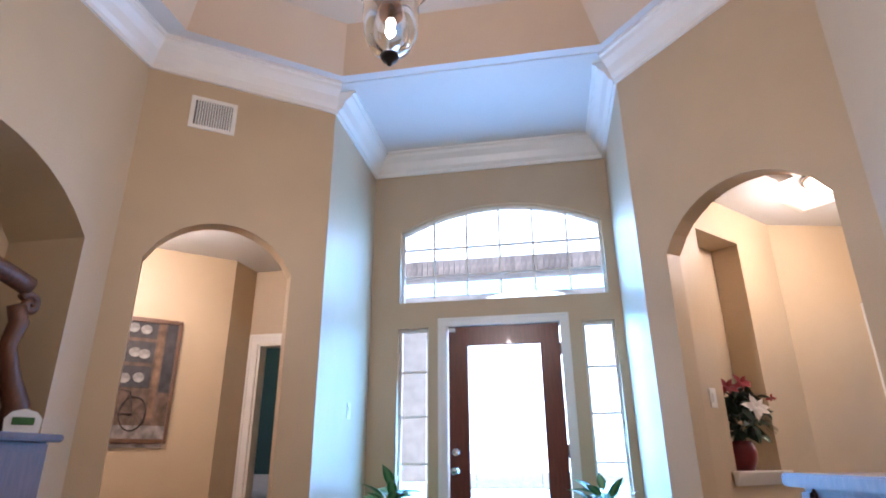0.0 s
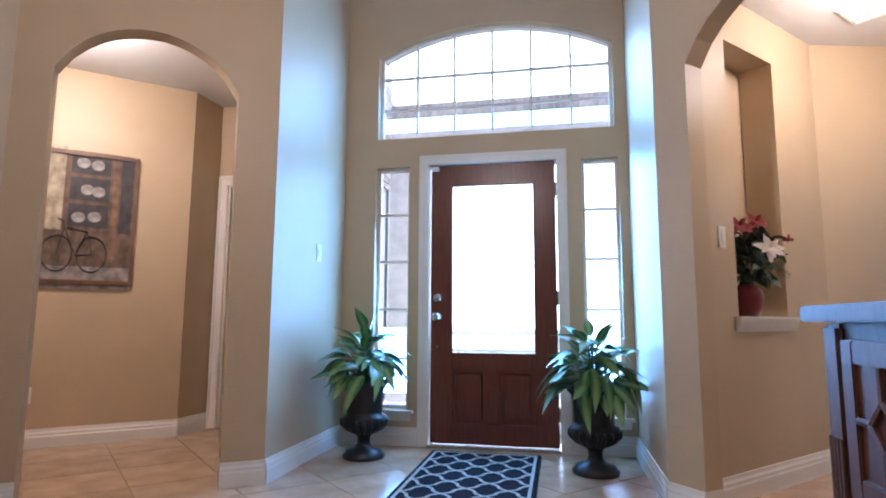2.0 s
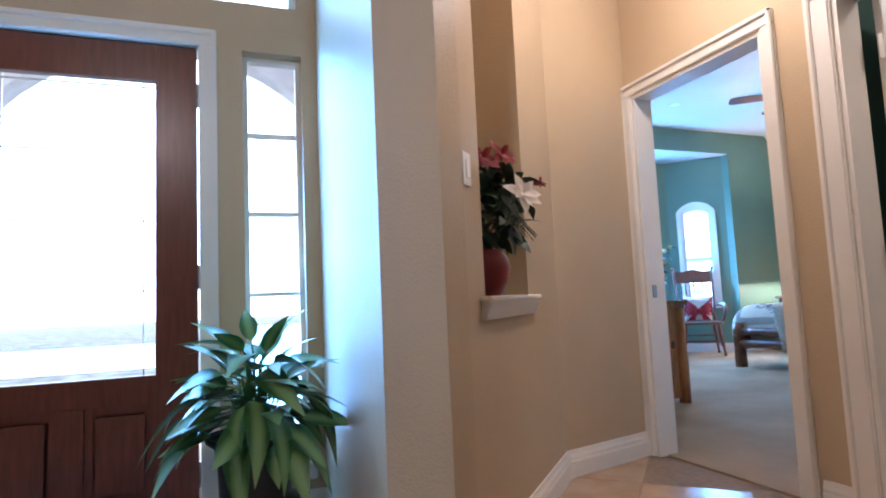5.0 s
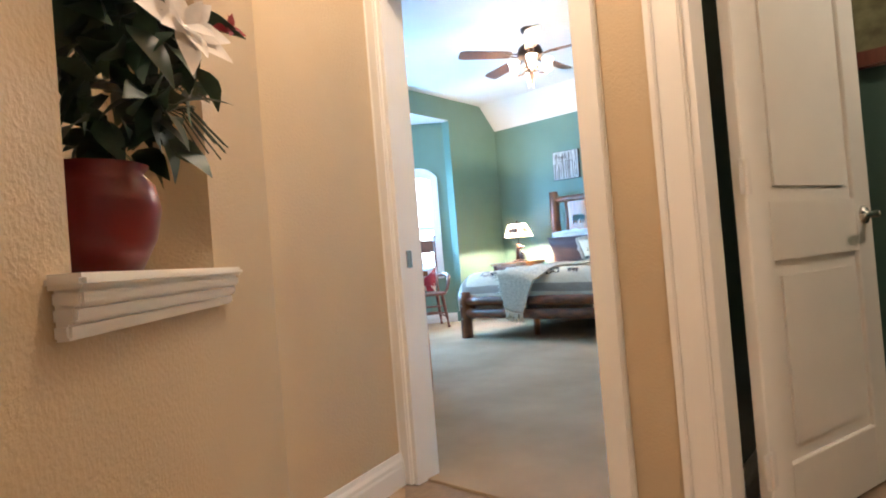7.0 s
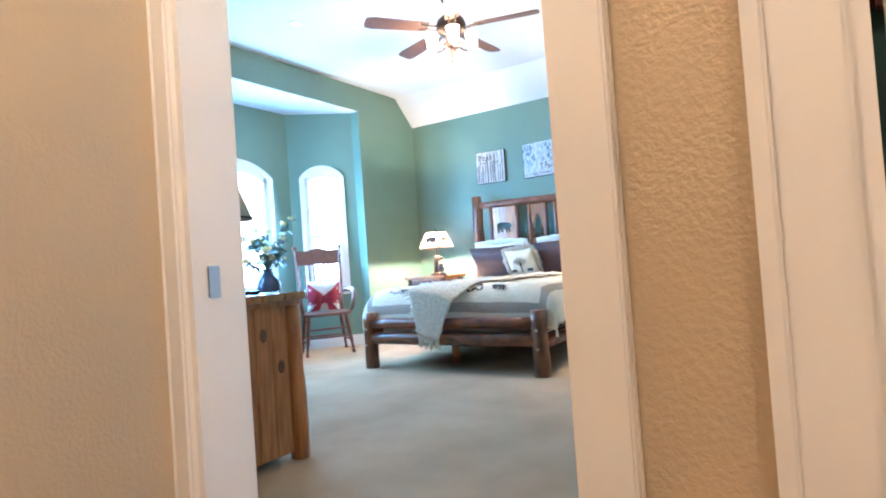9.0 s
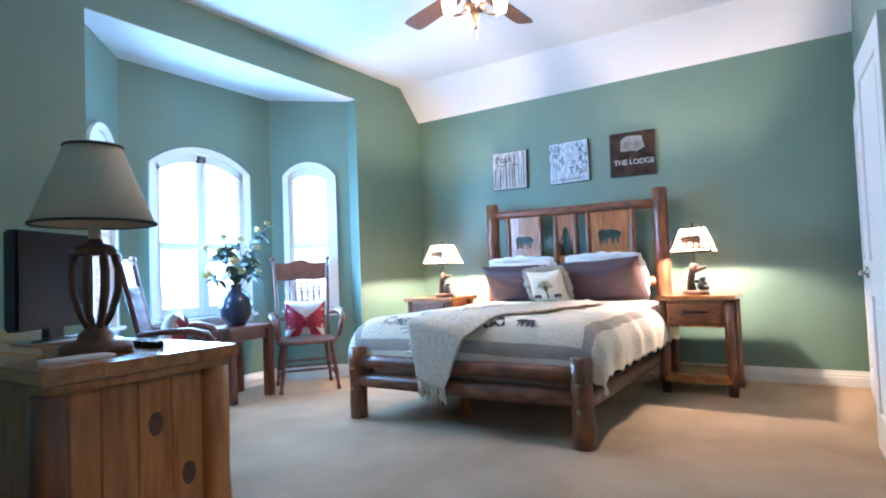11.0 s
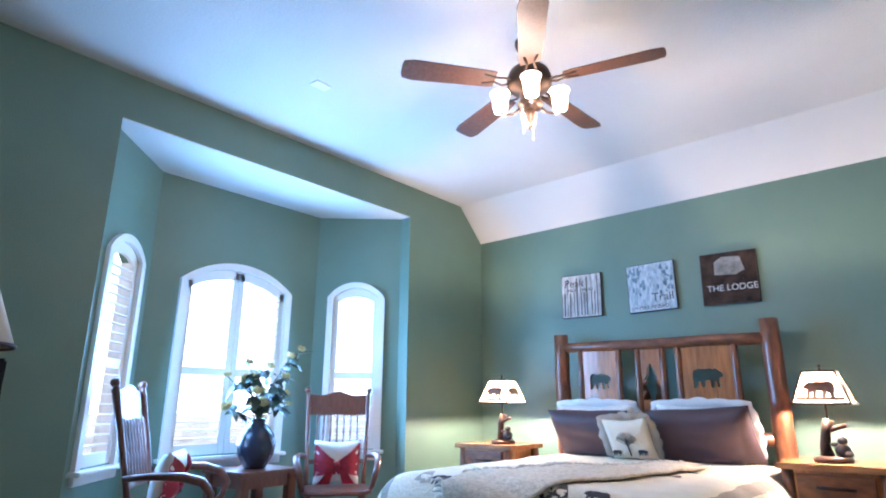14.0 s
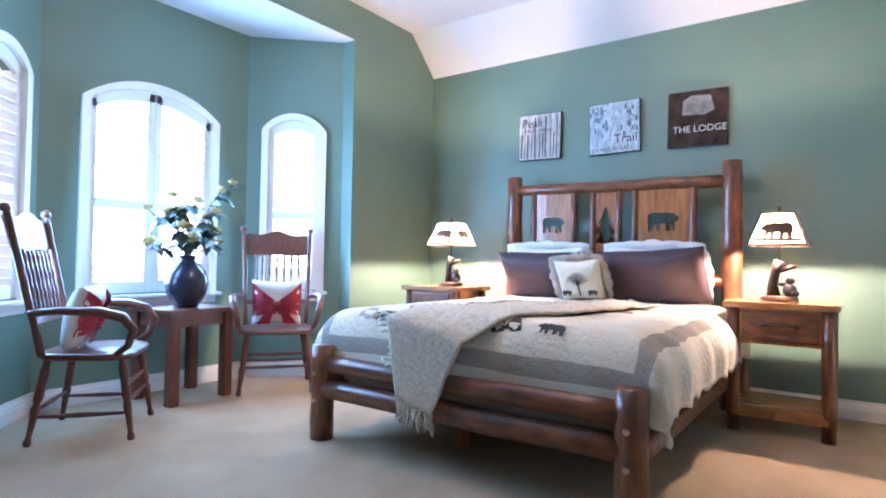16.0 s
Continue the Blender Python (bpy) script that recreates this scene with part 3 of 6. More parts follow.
def cut_panel(w, z0, z1, x, shape, s, zc, thick=0.022):
    """An upright board in the y-z plane with a shape sawn out of it."""
    bm = bmesh.new()
    es = []
    for loop in ([(-w / 2, z0), (w / 2, z0), (w / 2, z1), (-w / 2, z1)], [(s * a, zc + s * b) for a, b in shape]):
        vs = [bm.verts.new((x, a, b)) for a, b in loop]
        es += [bm.edges.new((vs[i], vs[(i + 1) % len(vs)])) for i in range(len(vs))]
    r = bmesh.ops.triangle_fill(bm, use_beauty=True, use_dissolve=False, edges=es)
    fs = [g for g in r["geom"] if isinstance(g, bmesh.types.BMFace)]
    ex = bmesh.ops.extrude_face_region(bm, geom=fs)
    bmesh.ops.translate(bm, vec=(thick, 0, 0), verts=[v for v in ex["geom"] if isinstance(v, bmesh.types.BMVert)])
    return bm


def flat_shape(shape, s, m, thick=0.002):
    return prism(bmesh.new(), [(s * a, s * b) for a, b in shape], thick, m)


YR, YL, XF, XH = 0.573, 2.227, 6.005, 8.12
bed = thing("bed", (0, 0, 0), "rustic stained log bed with sawn bear panels in its headboard", "bed")
for y in (YR, YL):
    bm = bar((XF, y, 0.006), (XF, y, 0.505), 0.064, 0.060, 18, 0.003, 6)
    p = part("foot_post", bm, LOGV, bed, "stained peeled log post", True)
    for z in (0.22, 0.36):
        part("bolt", lathe([(0.0, 0.0), (0.016, 0.0), (0.014, 0.008), (0, 0.01)], 10, None, (0, 0, 0)), STEEL, p).matrix_basis = pose(XF - 0.062, y, z, 0, -90)
    part("head_post", bar((XH, y, 0.006), (XH, y, 1.678), 0.068, 0.062, 18, 0.004, 10), LOGV, bed, "tall stained log post", True)
    part("side_rail", bar((XF, y, 0.25), (XH, y, 0.25), 0.05, 0.05, 14, 0.004, 8), LOG, bed, "", True)
    part("side_rail", bar((XF, y + (0.05 if y < 1 else -0.05), 0.345), (XH, y + (0.05 if y < 1 else -0.05), 0.345), 0.035, 0.035, 14, 0.003, 8), LOG, bed, "", True)
for z, r in ((0.405, 0.048), (0.275, 0.055)):
    part("foot_rail", bar((XF, YR, z), (XF, YL, z), r, r * 0.95, 16, 0.004, 9), LOG, bed, "stained log rail with knots", True)
part("top_rail", bar((XH, YR, 1.545), (XH, YL, 1.565), 0.045, 0.042, 16, 0.004, 9), LOG, bed, "stained log rail", True)
part("low_rail", bar((XH, YR, 0.86), (XH, YL, 0.86), 0.045, 0.045, 16, 0.004, 9), LOG, bed, "", True)
for yc, w, shape, s, zc in ((1.87, 0.30, BEAR, 0.20, 1.27), (1.44, 0.155, PINETREE, 0.30, 1.25), (1.02, 0.36, BEAR, 0.225, 1.275)):
    bm = cut_panel(w, 0.88, 1.53, XH - 0.011, [(-a, b) for a, b in shape] if yc == 9 else shape, s, zc)
    pn = part("headboard_panel", bm, PINE, bed, "golden pine panel with a sawn-out animal or tree")
    pn.location = (0, yc, 0)
    for k in (-1, 1):
        part("spindle", bar((XH - 0.005, yc + k * (w / 2 + 0.022), 0.86), (XH - 0.005, yc + k * (w / 2 + 0.022), 1.55), 0.026, 0.024, 12, 0.003, 6), LOGV, bed, "", True)
    n = 3 if w > 0.2 else 2
    for k in range(1, n):
        part("board_joint", B((XH - 0.0125, yc - w / 2 + w * k / n - 0.0015, 0.89), (XH - 0.009, yc - w / 2 + w * k / n + 0.0015, zc - 0.09)), OAKDK, bed)
part("centre_leg", bar((6.35, 1.55, 0.006), (6.35, 1.55, 0.24), 0.035, 0.035, 10), PINE, bed, "pale unstained support leg", True)
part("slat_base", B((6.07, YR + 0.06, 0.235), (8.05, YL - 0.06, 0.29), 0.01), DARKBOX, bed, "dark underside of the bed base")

box_spring = tagged(link("box_spring", B((6.08, YR + 0.055, 0.291), (8.04, YL - 0.055, 0.45), 0.03), SHEET), "white box spring mostly hidden by the quilt", "box spring")
mattress = tagged(link("mattress", B((6.08, YR + 0.04, 0.452), (8.04, YL - 0.04, 0.665), 0.05), SHEET), "white mattress under the quilt", "mattress")

# quilt: a cloth laid over the mattress, hanging on three sides, with a scalloped hem
X0, X1, Y0, Y1, ZT = 6.16, 8.0, YR + 0.09, YL - 0.09, 0.688


def drape(d, r=0.20):
    """Across an edge: how far out and down the cloth is, d metres past the edge."""
    if d <= 0:
        return 0.0, 0.0
    a = min(d / r, math.pi / 2)
    out, down = r * math.sin(a), r * (1 - math.cos(a))
    rest = d - r * math.pi / 2
    return out + (0.03 * rest if rest > 0 else 0), down + (rest if rest > 0 else 0)


bm = bmesh.new()
NX, NY = 110, 120
FALL, FALLS = 0.43, 0.42
grid = {}
for i in range(NX + 1):
    for j in range(NY + 1):
        u = -FALL + (X1 - X0 + FALL) * i / NX
        v = -FALLS + (Y1 - Y0 + 2 * FALLS) * j / NY
        hem = 0.018 * abs(math.sin(v * 18)) if i == 0 else 0
        hem2 = 0.022 * abs(math.sin(u * 16))
        ox, dz1 = drape(-u - hem)
        w = min(max(v, 0), Y1 - Y0)
        e = -v if v < 0 else v - (Y1 - Y0)
        e = e * (1 - hem2 / 0.42) if e > 0 else e
        oy, dz2 = drape(e)
        x = X0 + max(u, 0) - ox * 0.55
        y = Y0 + w + (-oy if v < 0 else oy)
        fold = 0.5 + 0.5 * noise.noise(Vector((u * 5, v * 5, 0.3)))
        z = ZT - max(dz1, dz2) - 0.3 * min(dz1, dz2)
        puff = 0.016 * math.sin(math.pi * w / (Y1 - Y0)) + 0.007 * noise.noise(Vector((u * 4, v * 4, 0))) + 0.003 * noise.noise(Vector((u * 14, v * 14, 2)))
        if e > 0.05:
            y += (-1 if v < 0 else 1) * 0.022 * noise.noise(Vector((u * 7, v * 1.5, 4)))
        if -u > 0.05:
            x += 0.016 * noise.noise(Vector((u * 1.5, v * 7, 9)))
        grid[i, j] = bm.verts.new((x, y, max(z + puff, 0.30)))
for i in range(NX):
    for j in range(NY):
        f = bm.faces.new((grid[i, j], grid[i + 1, j], grid[i + 1, j + 1], grid[i, j + 1]))
        u = -FALL + (X1 - X0 + FALL) * (i + 0.5) / NX
        v = -FALLS + (Y1 - Y0 + 2 * FALLS) * (j + 0.5) / NY
        dv = min(v + FALLS, Y1 - Y0 + FALLS - v)
        du = u + FALL
        d = min(du, dv - 0.15)
        f.material_index = 1 if 0.11 < d < 0.18 else 0
quilt = tagged(link("quilt", bm, [QUILT, BAND], None, True), "cream quilt with taupe bands and woodland patches on the bed", "quilt")
so = quilt.modifiers.new("thick", "SOLIDIFY")
so.thickness, so.offset = 0.012, 1


def on_quilt(u, v):
    """A point just above the cloth, u metres in from the foot edge and v from the side edge."""
    out, down = drape(-u)
    puff = 0.016 * math.sin(math.pi * v / (Y1 - Y0)) + 0.007 * noise.noise(Vector((u * 4, v * 4, 0))) + 0.003 * noise.noise(Vector((u * 14, v * 14, 2)))
    return (X0 + max(u, 0) - out * 0.55 - 0.012 * min(1.0, out * 8), Y0 + v, ZT - down + puff + 0.0145)


for u, v, s, sh, c in ((-0.10, 1.20, 0.15, BEAR, INK), (-0.05, 1.33, 0.19, PINETREE, BAND), (-0.05, 1.06, 0.17, PINETREE, INK), (-0.08, 0.55, 0.17, PINETREE, INK), (-0.08, 0.46, 0.14, PINETREE, INK), (-0.10, 0.28, 0.13, BEAR, INK), (0.75, 0.22, 0.14, PINETREE, INK), (1.0, 0.24, 0.13, BEAR, INK)):
    bm = bmesh.new()
    bm.faces.new([bm.verts.new(on_quilt(u + s * b, v - s * a)) for a, b in sh])
    bmesh.ops.triangulate(bm, faces=bm.faces)
    part("patch", bm, c, quilt, "stitched woodland patch")

# knitted throw lying slantwise over the foot of the bed
bm = bmesh.new()
rows_, cols_ = 70, 26
tv = {}
start, corner, hang = Vector((7.40, 0.92, 0)), Vector((6.02, 1.50, 0)), 0.38
run_dir = (corner - start).normalized()
side_dir = Vector((-run_dir.y, run_dir.x, 0))
flat_len = (corner - start).length
for i in range(rows_ + 1):
    for j in range(cols_ + 1):
        d = (flat_len + hang) * i / rows_
        half = 0.09 + 0.19 * min(1, i / rows_ * 2.2) - 0.17 * max(0, i / rows_ - 0.72) / 0.28
        sd = half * (2 * j / cols_ - 1)
        p = start + run_dir * min(d, flat_len) + side_dir * sd
        over = p.x - 5.925
        q = 0.722 + 0.014 * noise.noise(Vector((p.x * 6, p.y * 6, 1))) + 0.008 * noise.noise(Vector((p.x * 20, p.y * 20, 5)))
        e = d - flat_len
        if p.x < 6.16:
            drop = (6.16 - p.x)
            q -= drop * drop * 2.2
            p.x = 6.16 - drop * 0.75
        if e > 0:
            p = p + Vector((-min(e, 0.12) * 0.55 - 0.03 * noise.noise(Vector((e * 5, sd * 14, 2))), e * 0.12, 0))
            q = min(q, 0.70) - e
            p.x = min(p.x, 5.935)
        tv[i, j] = bm.verts.new((p.x, p.y, q))
for i in range(rows_):
    for j in range(cols_):
        bm.faces.new((tv[i, j], tv[i + 1, j], tv[i + 1, j + 1], tv[i, j + 1]))
ends = [tv[rows_, j].co.copy() for j in range(cols_ + 1)]
edge = [tv[i, 0].co.copy() for i in range(0, int(rows_ * 0.95), 1)]
throw = tagged(link("throw_blanket", bm, KNIT, None, True), "cream chunky-knit throw with a fringe over the quilt", "throw")
so = throw.modifiers.new("thick", "SOLIDIFY")
so.thickness, so.offset = 0.014, 1
bm = bmesh.new()
for p in ends:
    n = random.uniform(0.07, 0.12)
    tube(bm, [p, p + Vector((random.uniform(-0.01, 0.01), random.uniform(-0.02, 0.02), -n * 0.5)), p + Vector((random.uniform(-0.015, 0.015), random.uniform(-0.03, 0.03), -n))], [0.006, 0.008, 0.004], 5)
for p in edge:
    n = side_dir * -1
    q = p + n * random.uniform(0.05, 0.09) + Vector((random.uniform(-0.03, 0.03), random.uniform(-0.03, 0.03), 0))
    tube(bm, [p + Vector((0, 0, 0.012)), p.lerp(q, 0.5) + Vector((0, 0, 0.016)), q + Vector((0, 0, 0.004))], [0.008, 0.010, 0.005], 5)
tagged(part("fringe", bm, KNIT, throw, "knotted cream fringe", True), kind="stuff")


def pillow(name, m, w, h, d, material, label, flange=0.0, fmat=None):
    ob = new(name)
    ob.matrix_basis = m
    tagged(ob, label, "pillow")
    bm = bmesh.new()
    n = 22
    for side in (1, -1):
        vs = {}
        for i in range(n + 1):
            for j in range(n + 1):
                a, b = 2 * i / n - 1, 2 * j / n - 1
                t = max(0.0, (1 - a ** 4) * (1 - b ** 4)) ** 0.55
                pinch = 1 - 0.06 * (1 - abs(a)) - 0.06 * (1 - abs(b)) + 0.06
                wr = 0.012 * noise.noise(Vector((a * 3, b * 3, side + w * 7))) * t
                vs[i, j] = bm.verts.new((a * w / 2 * (1 - 0.05 * (1 - b * b) * abs(a)), side * (d / 2 * t) + wr, b * h / 2 * (1 - 0.05 * (1 - a * a) * abs(b)) * pinch))
        for i in range(n):
            for j in range(n):
                bm.faces.new((vs[i, j], vs[i + 1, j], vs[i + 1, j + 1], vs[i, j + 1]))
    bmesh.ops.remove_doubles(bm, verts=bm.verts, dist=0.0005)
    part("cushion", bm, material, ob, "", True)
    if flange:
        bm = bmesh.new()
        k = 72
        ring_in, ring_out = [], []
        for i in range(k):
            t = 2 * math.pi * i / k
            c, s = math.cos(t), math.sin(t)
            r = 1 / max(abs(c), abs(s)) ** 0.85
            x, z = c * r * w / 2, s * r * h / 2
            o = flange * (1 + 0.25 * abs(math.sin(t * 9)))
            ring_in.append(bm.verts.new((x * 0.93, 0, z * 0.93)))
            ring_out.append(bm.verts.new((x + c * o, 0.012 * math.sin(t * 11), z + s * o)))
        for i in range(k):
            j = (i + 1) % k
            bm.faces.new((ring_in[i], ring_in[j], ring_out[j], ring_out[i]))
        f = part("flange", bm, fmat or material, ob, "scalloped edge", True)
        so = f.modifiers.new("thick", "SOLIDIFY")
        so.thickness = 0.008
    return ob


for y in (1.80, 1.02):
    pillow("pillow_sham", pose(7.94, y, 0.895, -24, 0, 90), 0.62, 0.40, 0.17, SHEET, "white pillow sham with a scalloped edge against the headboard", 0.05)
pillow("pillow", pose(7.79, 1.80, 0.875, -32, 0, 90), 0.66, 0.38, 0.19, PLUM, "plum brown sateen pillow leaning on a white sham")
pillow("pillow", pose(7.76, 0.98, 0.885, -30, 3, 88), 0.68, 0.40, 0.19, PLUM, "plum brown sateen pillow leaning on a white sham")
tp = pillow("throw_pillow", pose(7.58, 1.42, 0.855, -30, 3, 92), 0.32, 0.30, 0.11, QUILT, "small cream cushion stitched with a tree and two bears", 0.045, BAND)
for a, b, s, sh in ((-0.09, -0.07, 0.07, BEAR), (0.09, -0.07, 0.07, BEAR)):
    part("stitched_bear", flat_shape(sh, s, T(a, 0.058, b)), INK, tp)
bm = bmesh.new()
tube(bm, [(0, 0.060, -0.09), (0, 0.063, 0.0)], 0.005, 6)
for k in range(13):
    a = radians(-75 + 150 * k / 12)
    tube(bm, [(0, 0.062, -0.01 + 0.01 * (k % 3)), (0.075 * math.sin(a), 0.060, 0.015 + 0.075 * math.cos(a))], 0.0022, 5)
part("stitched_tree", bm, INK, tp)


# ---- bedroom: night stands and lamps ----
def night_stand(place, label):
    ob = thing("night_stand", place, label, "nightstand", "night stands beside the bed")
    w, d, h = 0.58, 0.46, 0.752
    for k in range(4):
        part("top_board", B((-d / 2 - 0.02 + k * (d + 0.04) / 4, -w / 2, h - 0.035), (-d / 2 - 0.02 + (k + 1) * (d + 0.04) / 4 - 0.002, w / 2, h), 0.004), PINETOP, ob)
    for sx in (-1, 1):
        for sy in (-1, 1):
            x, y = sx * (d / 2 - 0.035), sy * (w / 2 - 0.055)
            part("leg", bar((x, y, 0), (x, y, h - 0.036), 0.036, 0.034, 14, 0.003, 5), LOGV, ob, "", True)
    part("apron", B((-d / 2 + 0.02, -w / 2 + 0.07, 0.51), (d / 2 - 0.02, w / 2 - 0.07, h - 0.037), 0.004), PINE, ob)
    dr = part("drawer_front", B((-d / 2 - 0.004, -w / 2 + 0.10, 0.53), (-d / 2 + 0.02, w / 2 - 0.10, h - 0.055), 0.006), LOG, ob, "dark live-edge drawer front")
    bm = bmesh.new()
    tube(bm, [(-d / 2, -0.09, 0.625), (-d / 2 - 0.03, -0.06, 0.63), (-d / 2 - 0.035, 0, 0.628), (-d / 2 - 0.03, 0.06, 0.63), (-d / 2, 0.09, 0.625)], [0.008, 0.009, 0.008, 0.009, 0.008], 8)
    part("twig_handle", bm, IRON, dr, "dark twig-shaped handle", True)
    part("low_shelf", B((-d / 2 + 0.01, -w / 2 + 0.05, 0.13), (d / 2 - 0.01, w / 2 - 0.05, 0.155), 0.004), PINETOP, ob)
    part("shelf_rail", B((-d / 2, -w / 2 + 0.05, 0.09), (-d / 2 + 0.03, w / 2 - 0.05, 0.13), 0.004), PINE, ob)
    return ob


night_stand((7.84, 0.25, 0.008), "rustic honey pine night stand with log legs and one drawer")
night_stand((7.84, 2.72, 0.008), "rustic pine night stand half hidden behind the bed")


def bear_lamp(place):
    ob = thing("table_lamp", place, "lit table lamp with a bear-cub tree-stump base and mica shade", "lamp", "bear lamps on the night stands", 0)
    part("base", lathe([(0, 0), (0.10, 0), (0.105, 0.015), (0.085, 0.03), (0, 0.032)], 20), IRON, ob, "", True)
    bm = bmesh.new()
    tube(bm, [(0.02, 0.03, 0.02), (0.015, 0.035, 0.09), (0.0, 0.02, 0.17), (0.01, 0.0, 0.24)], [0.042, 0.03, 0.027, 0.032], 10)
    tube(bm, [(0, 0.02, 0.17), (-0.005, -0.05, 0.20), (-0.01, -0.09, 0.21)], [0.016, 0.013, 0.011], 8)
    part("tree_stump", bm, IRON, ob, "bronze tree stump with a branch", True)
    bm = bmesh.new()
    for c, r in (((-0.01, -0.055, 0.068), (0.042, 0.042, 0.042)), ((-0.015, -0.06, 0.122), (0.026, 0.027, 0.026)), ((-0.035, -0.085, 0.05), (0.018, 0.026, 0.018)), ((-0.01, -0.02, 0.10), (0.014, 0.03, 0.014))):
        r_ = bmesh.ops.create_icosphere(bm, subdivisions=2, radius=1)
        bmesh.ops.transform(bm, matrix=T(*c) @ Matrix.Diagonal((*r, 1)), verts=r_["verts"])
    part("bear_cub", bm, BLACKURN, ob, "dark bear cub figure", True)
    part("stem", bar((0.0, 0.0, 0.23), (0.0, 0.0, 0.54), 0.006, 0.006, 8), IRON, ob, "", True)
    part("finial", lathe([(0, 0.535), (0.012, 0.54), (0.006, 0.552), (0.011, 0.562), (0, 0.572)], 12), IRON, ob, "", True)
    sh = part("shade", lathe([(0.004, 0.53), (0.012, 0.53), (0.012, 0.536), (0.004, 0.536)], 8), IRON, ob)
    bh, th, z0, z1 = 0.150, 0.085, 0.335, 0.525
    cs = [(-1, -1), (1, -1), (1, 1), (-1, 1)]
    for k in range(4):
        (ax, ay), (bx, by) = cs[k], cs[(k + 1) % 4]
        bm = bmesh.new()
        bm.faces.new([bm.verts.new(v) for v in ((ax * bh, ay * bh, z0), (bx * bh, by * bh, z0), (bx * th, by * th, z1), (ax * th, ay * th, z1))])
        part("mica_panel", bm, MICA, sh, "glowing mica panel")
        bm = bmesh.new()
        tube(bm, [(ax * bh, ay * bh, z0), (bx * bh, by * bh, z0)], 0.007, 6)
        tube(bm, [(ax * th, ay * th, z1), (bx * th, by * th, z1)], 0.006, 6)
        tube(bm, [(ax * bh, ay * bh, z0), (ax * th, ay * th, z1)], 0.006, 6)
        part("shade_frame", bm, IRON, sh)
        nx, ny = (ax + bx) / 2, (ay + by) / 2
        tilt = math.degrees(math.atan2(bh - th, z1 - z0))
        m = pose(0, 0, 0, 0, 0, math.degrees(math.atan2(ny, nx)) + 90) @ T(0, -(bh + th) / 2 - 0.006, 0.415) @ pose(0, 0, 0, tilt * -1)
        bm = flat_shape(BEAR, 0.17, m)
        box(bm, (-0.125, 0, -0.065), (0.125, 0.002, -0.045), 0, m)
        part("bear_cutout", bm, IRON, sh, "dark bear silhouette on the shade")
    bm = bmesh.new()
    bmesh.ops.create_uvsphere(bm, u_segments=12, v_segments=8, radius=0.016)
    part("bulb", bm, FROST, ob, "lit bulb", True).location = (0, 0, 0.43)
    return ob


for x, y in ((7.83, 0.27), (7.82, 2.66)):
    bear_lamp((x, y, 0.762))
    bulb("night_lamp_light", (x, y, 0.762 + 0.385), NIGHT, 0.02)


# ---- bedroom: pictures ----
def words(text, size, m, material, parent, name="lettering"):
    cu = bpy.data.curves.new(name, "FONT")
    cu.body, cu.size, cu.align_x = text, size, "LEFT"
    cu.extrude = 0.0008
    cu.materials.append(material)
    tmp = new(name, cu)
    dg = bpy.context.evaluated_depsgraph_get()
    me = bpy.data.meshes.new_from_object(tmp.evaluated_get(dg))
    bpy.data.objects.remove(tmp)
    ob = new(name, me)
    ob.parent, ob.matrix_basis = parent, m
    return ob


PALE = mat("pale_lettering", (0.6, 0.6, 0.57), 0.7, var=0.05)
SEPIA = mat("sepia_print", (0.10, 0.08, 0.07), 0.7, var=0.2, scale=20)
BLUEPR = mat("blue_print", (0.16, 0.28, 0.36), 0.7, var=0.2, scale=20)


def sign(y, z, size, ground, label, tilt):
    ob = thing("wall_sign", (HW - 0.004, y, z), label, "sign", "plank signs over the bed")
    ob.matrix_basis = pose(HW - 0.004, y, z, tilt, 0, 0)
    h = size / 2
    part("edge", B((-0.03, -h - 0.006, -h - 0.006), (0, h + 0.006, h + 0.006), 0.004), INK, ob)
    for k in range(4):
        part("plank", B((-0.034, -h + k * size / 4, -h), (-0.028, -h + (k + 1) * size / 4 - 0.0015, h), 0.001), ground, ob)
    return ob


def face(a, b):
    """On the front of a sign: a to the right, b up."""
    return pose(-0.036, -a, b, 90, 0, -90)


s1 = sign(2.105, 2.05, 0.385, CANVASW, "square birch-wood sign printed with trees and the word Peak", 1.0)
words("Peak", 0.105, face(-0.165, 0.085), INK, s1)
words("MILES AHEAD", 0.042, face(-0.13, 0.04), SEPIA, s1)
bm = bmesh.new()
for k in range(11):
    a = -0.17 + 0.034 * k + random.uniform(-0.008, 0.008)
    w = random.uniform(0.003, 0.008)
    box(bm, (-0.0356, a - w, -0.18), (-0.0345, a + w, 0.03 if k % 3 else 0.17))
part("printed_trees", bm, SEPIA, s1)
s2 = sign(1.455, 2.05, 0.40, CANVASB, "square pale blue sign printed with birches and the word Trail", -1.0)
words("Trail", 0.10, face(-0.0, -0.125), INK, s2)
words("1/4 MILE AHEAD", 0.045, face(-0.185, -0.185), SEPIA, s2)
bm = bmesh.new()
for k in range(46):
    a, b = random.choice((-1, 1)) * random.uniform(0.05, 0.185), random.uniform(-0.06, 0.18)
    w = random.uniform(0.004, 0.012)
    box(bm, (-0.0356, a - w, b - w * 2), (-0.0345, a + w, b + w * 1.5))
part("printed_leaves", bm, BLUEPR, s2)
s3 = sign(0.84, 2.045, 0.40, CANVASD, "square dark brown sign with pale letters reading the lodge", 1.0)
words("THE LODGE", 0.068, face(-0.165, -0.10), PALE, s3)
bm = bmesh.new()
prism(bm, [(-0.10, 0.03), (-0.10, 0.13), (-0.04, 0.17), (0.09, 0.16), (0.12, 0.05), (0.05, 0.02)], 0.001, pose(-0.0356, 0, 0, 0, 0, -90))
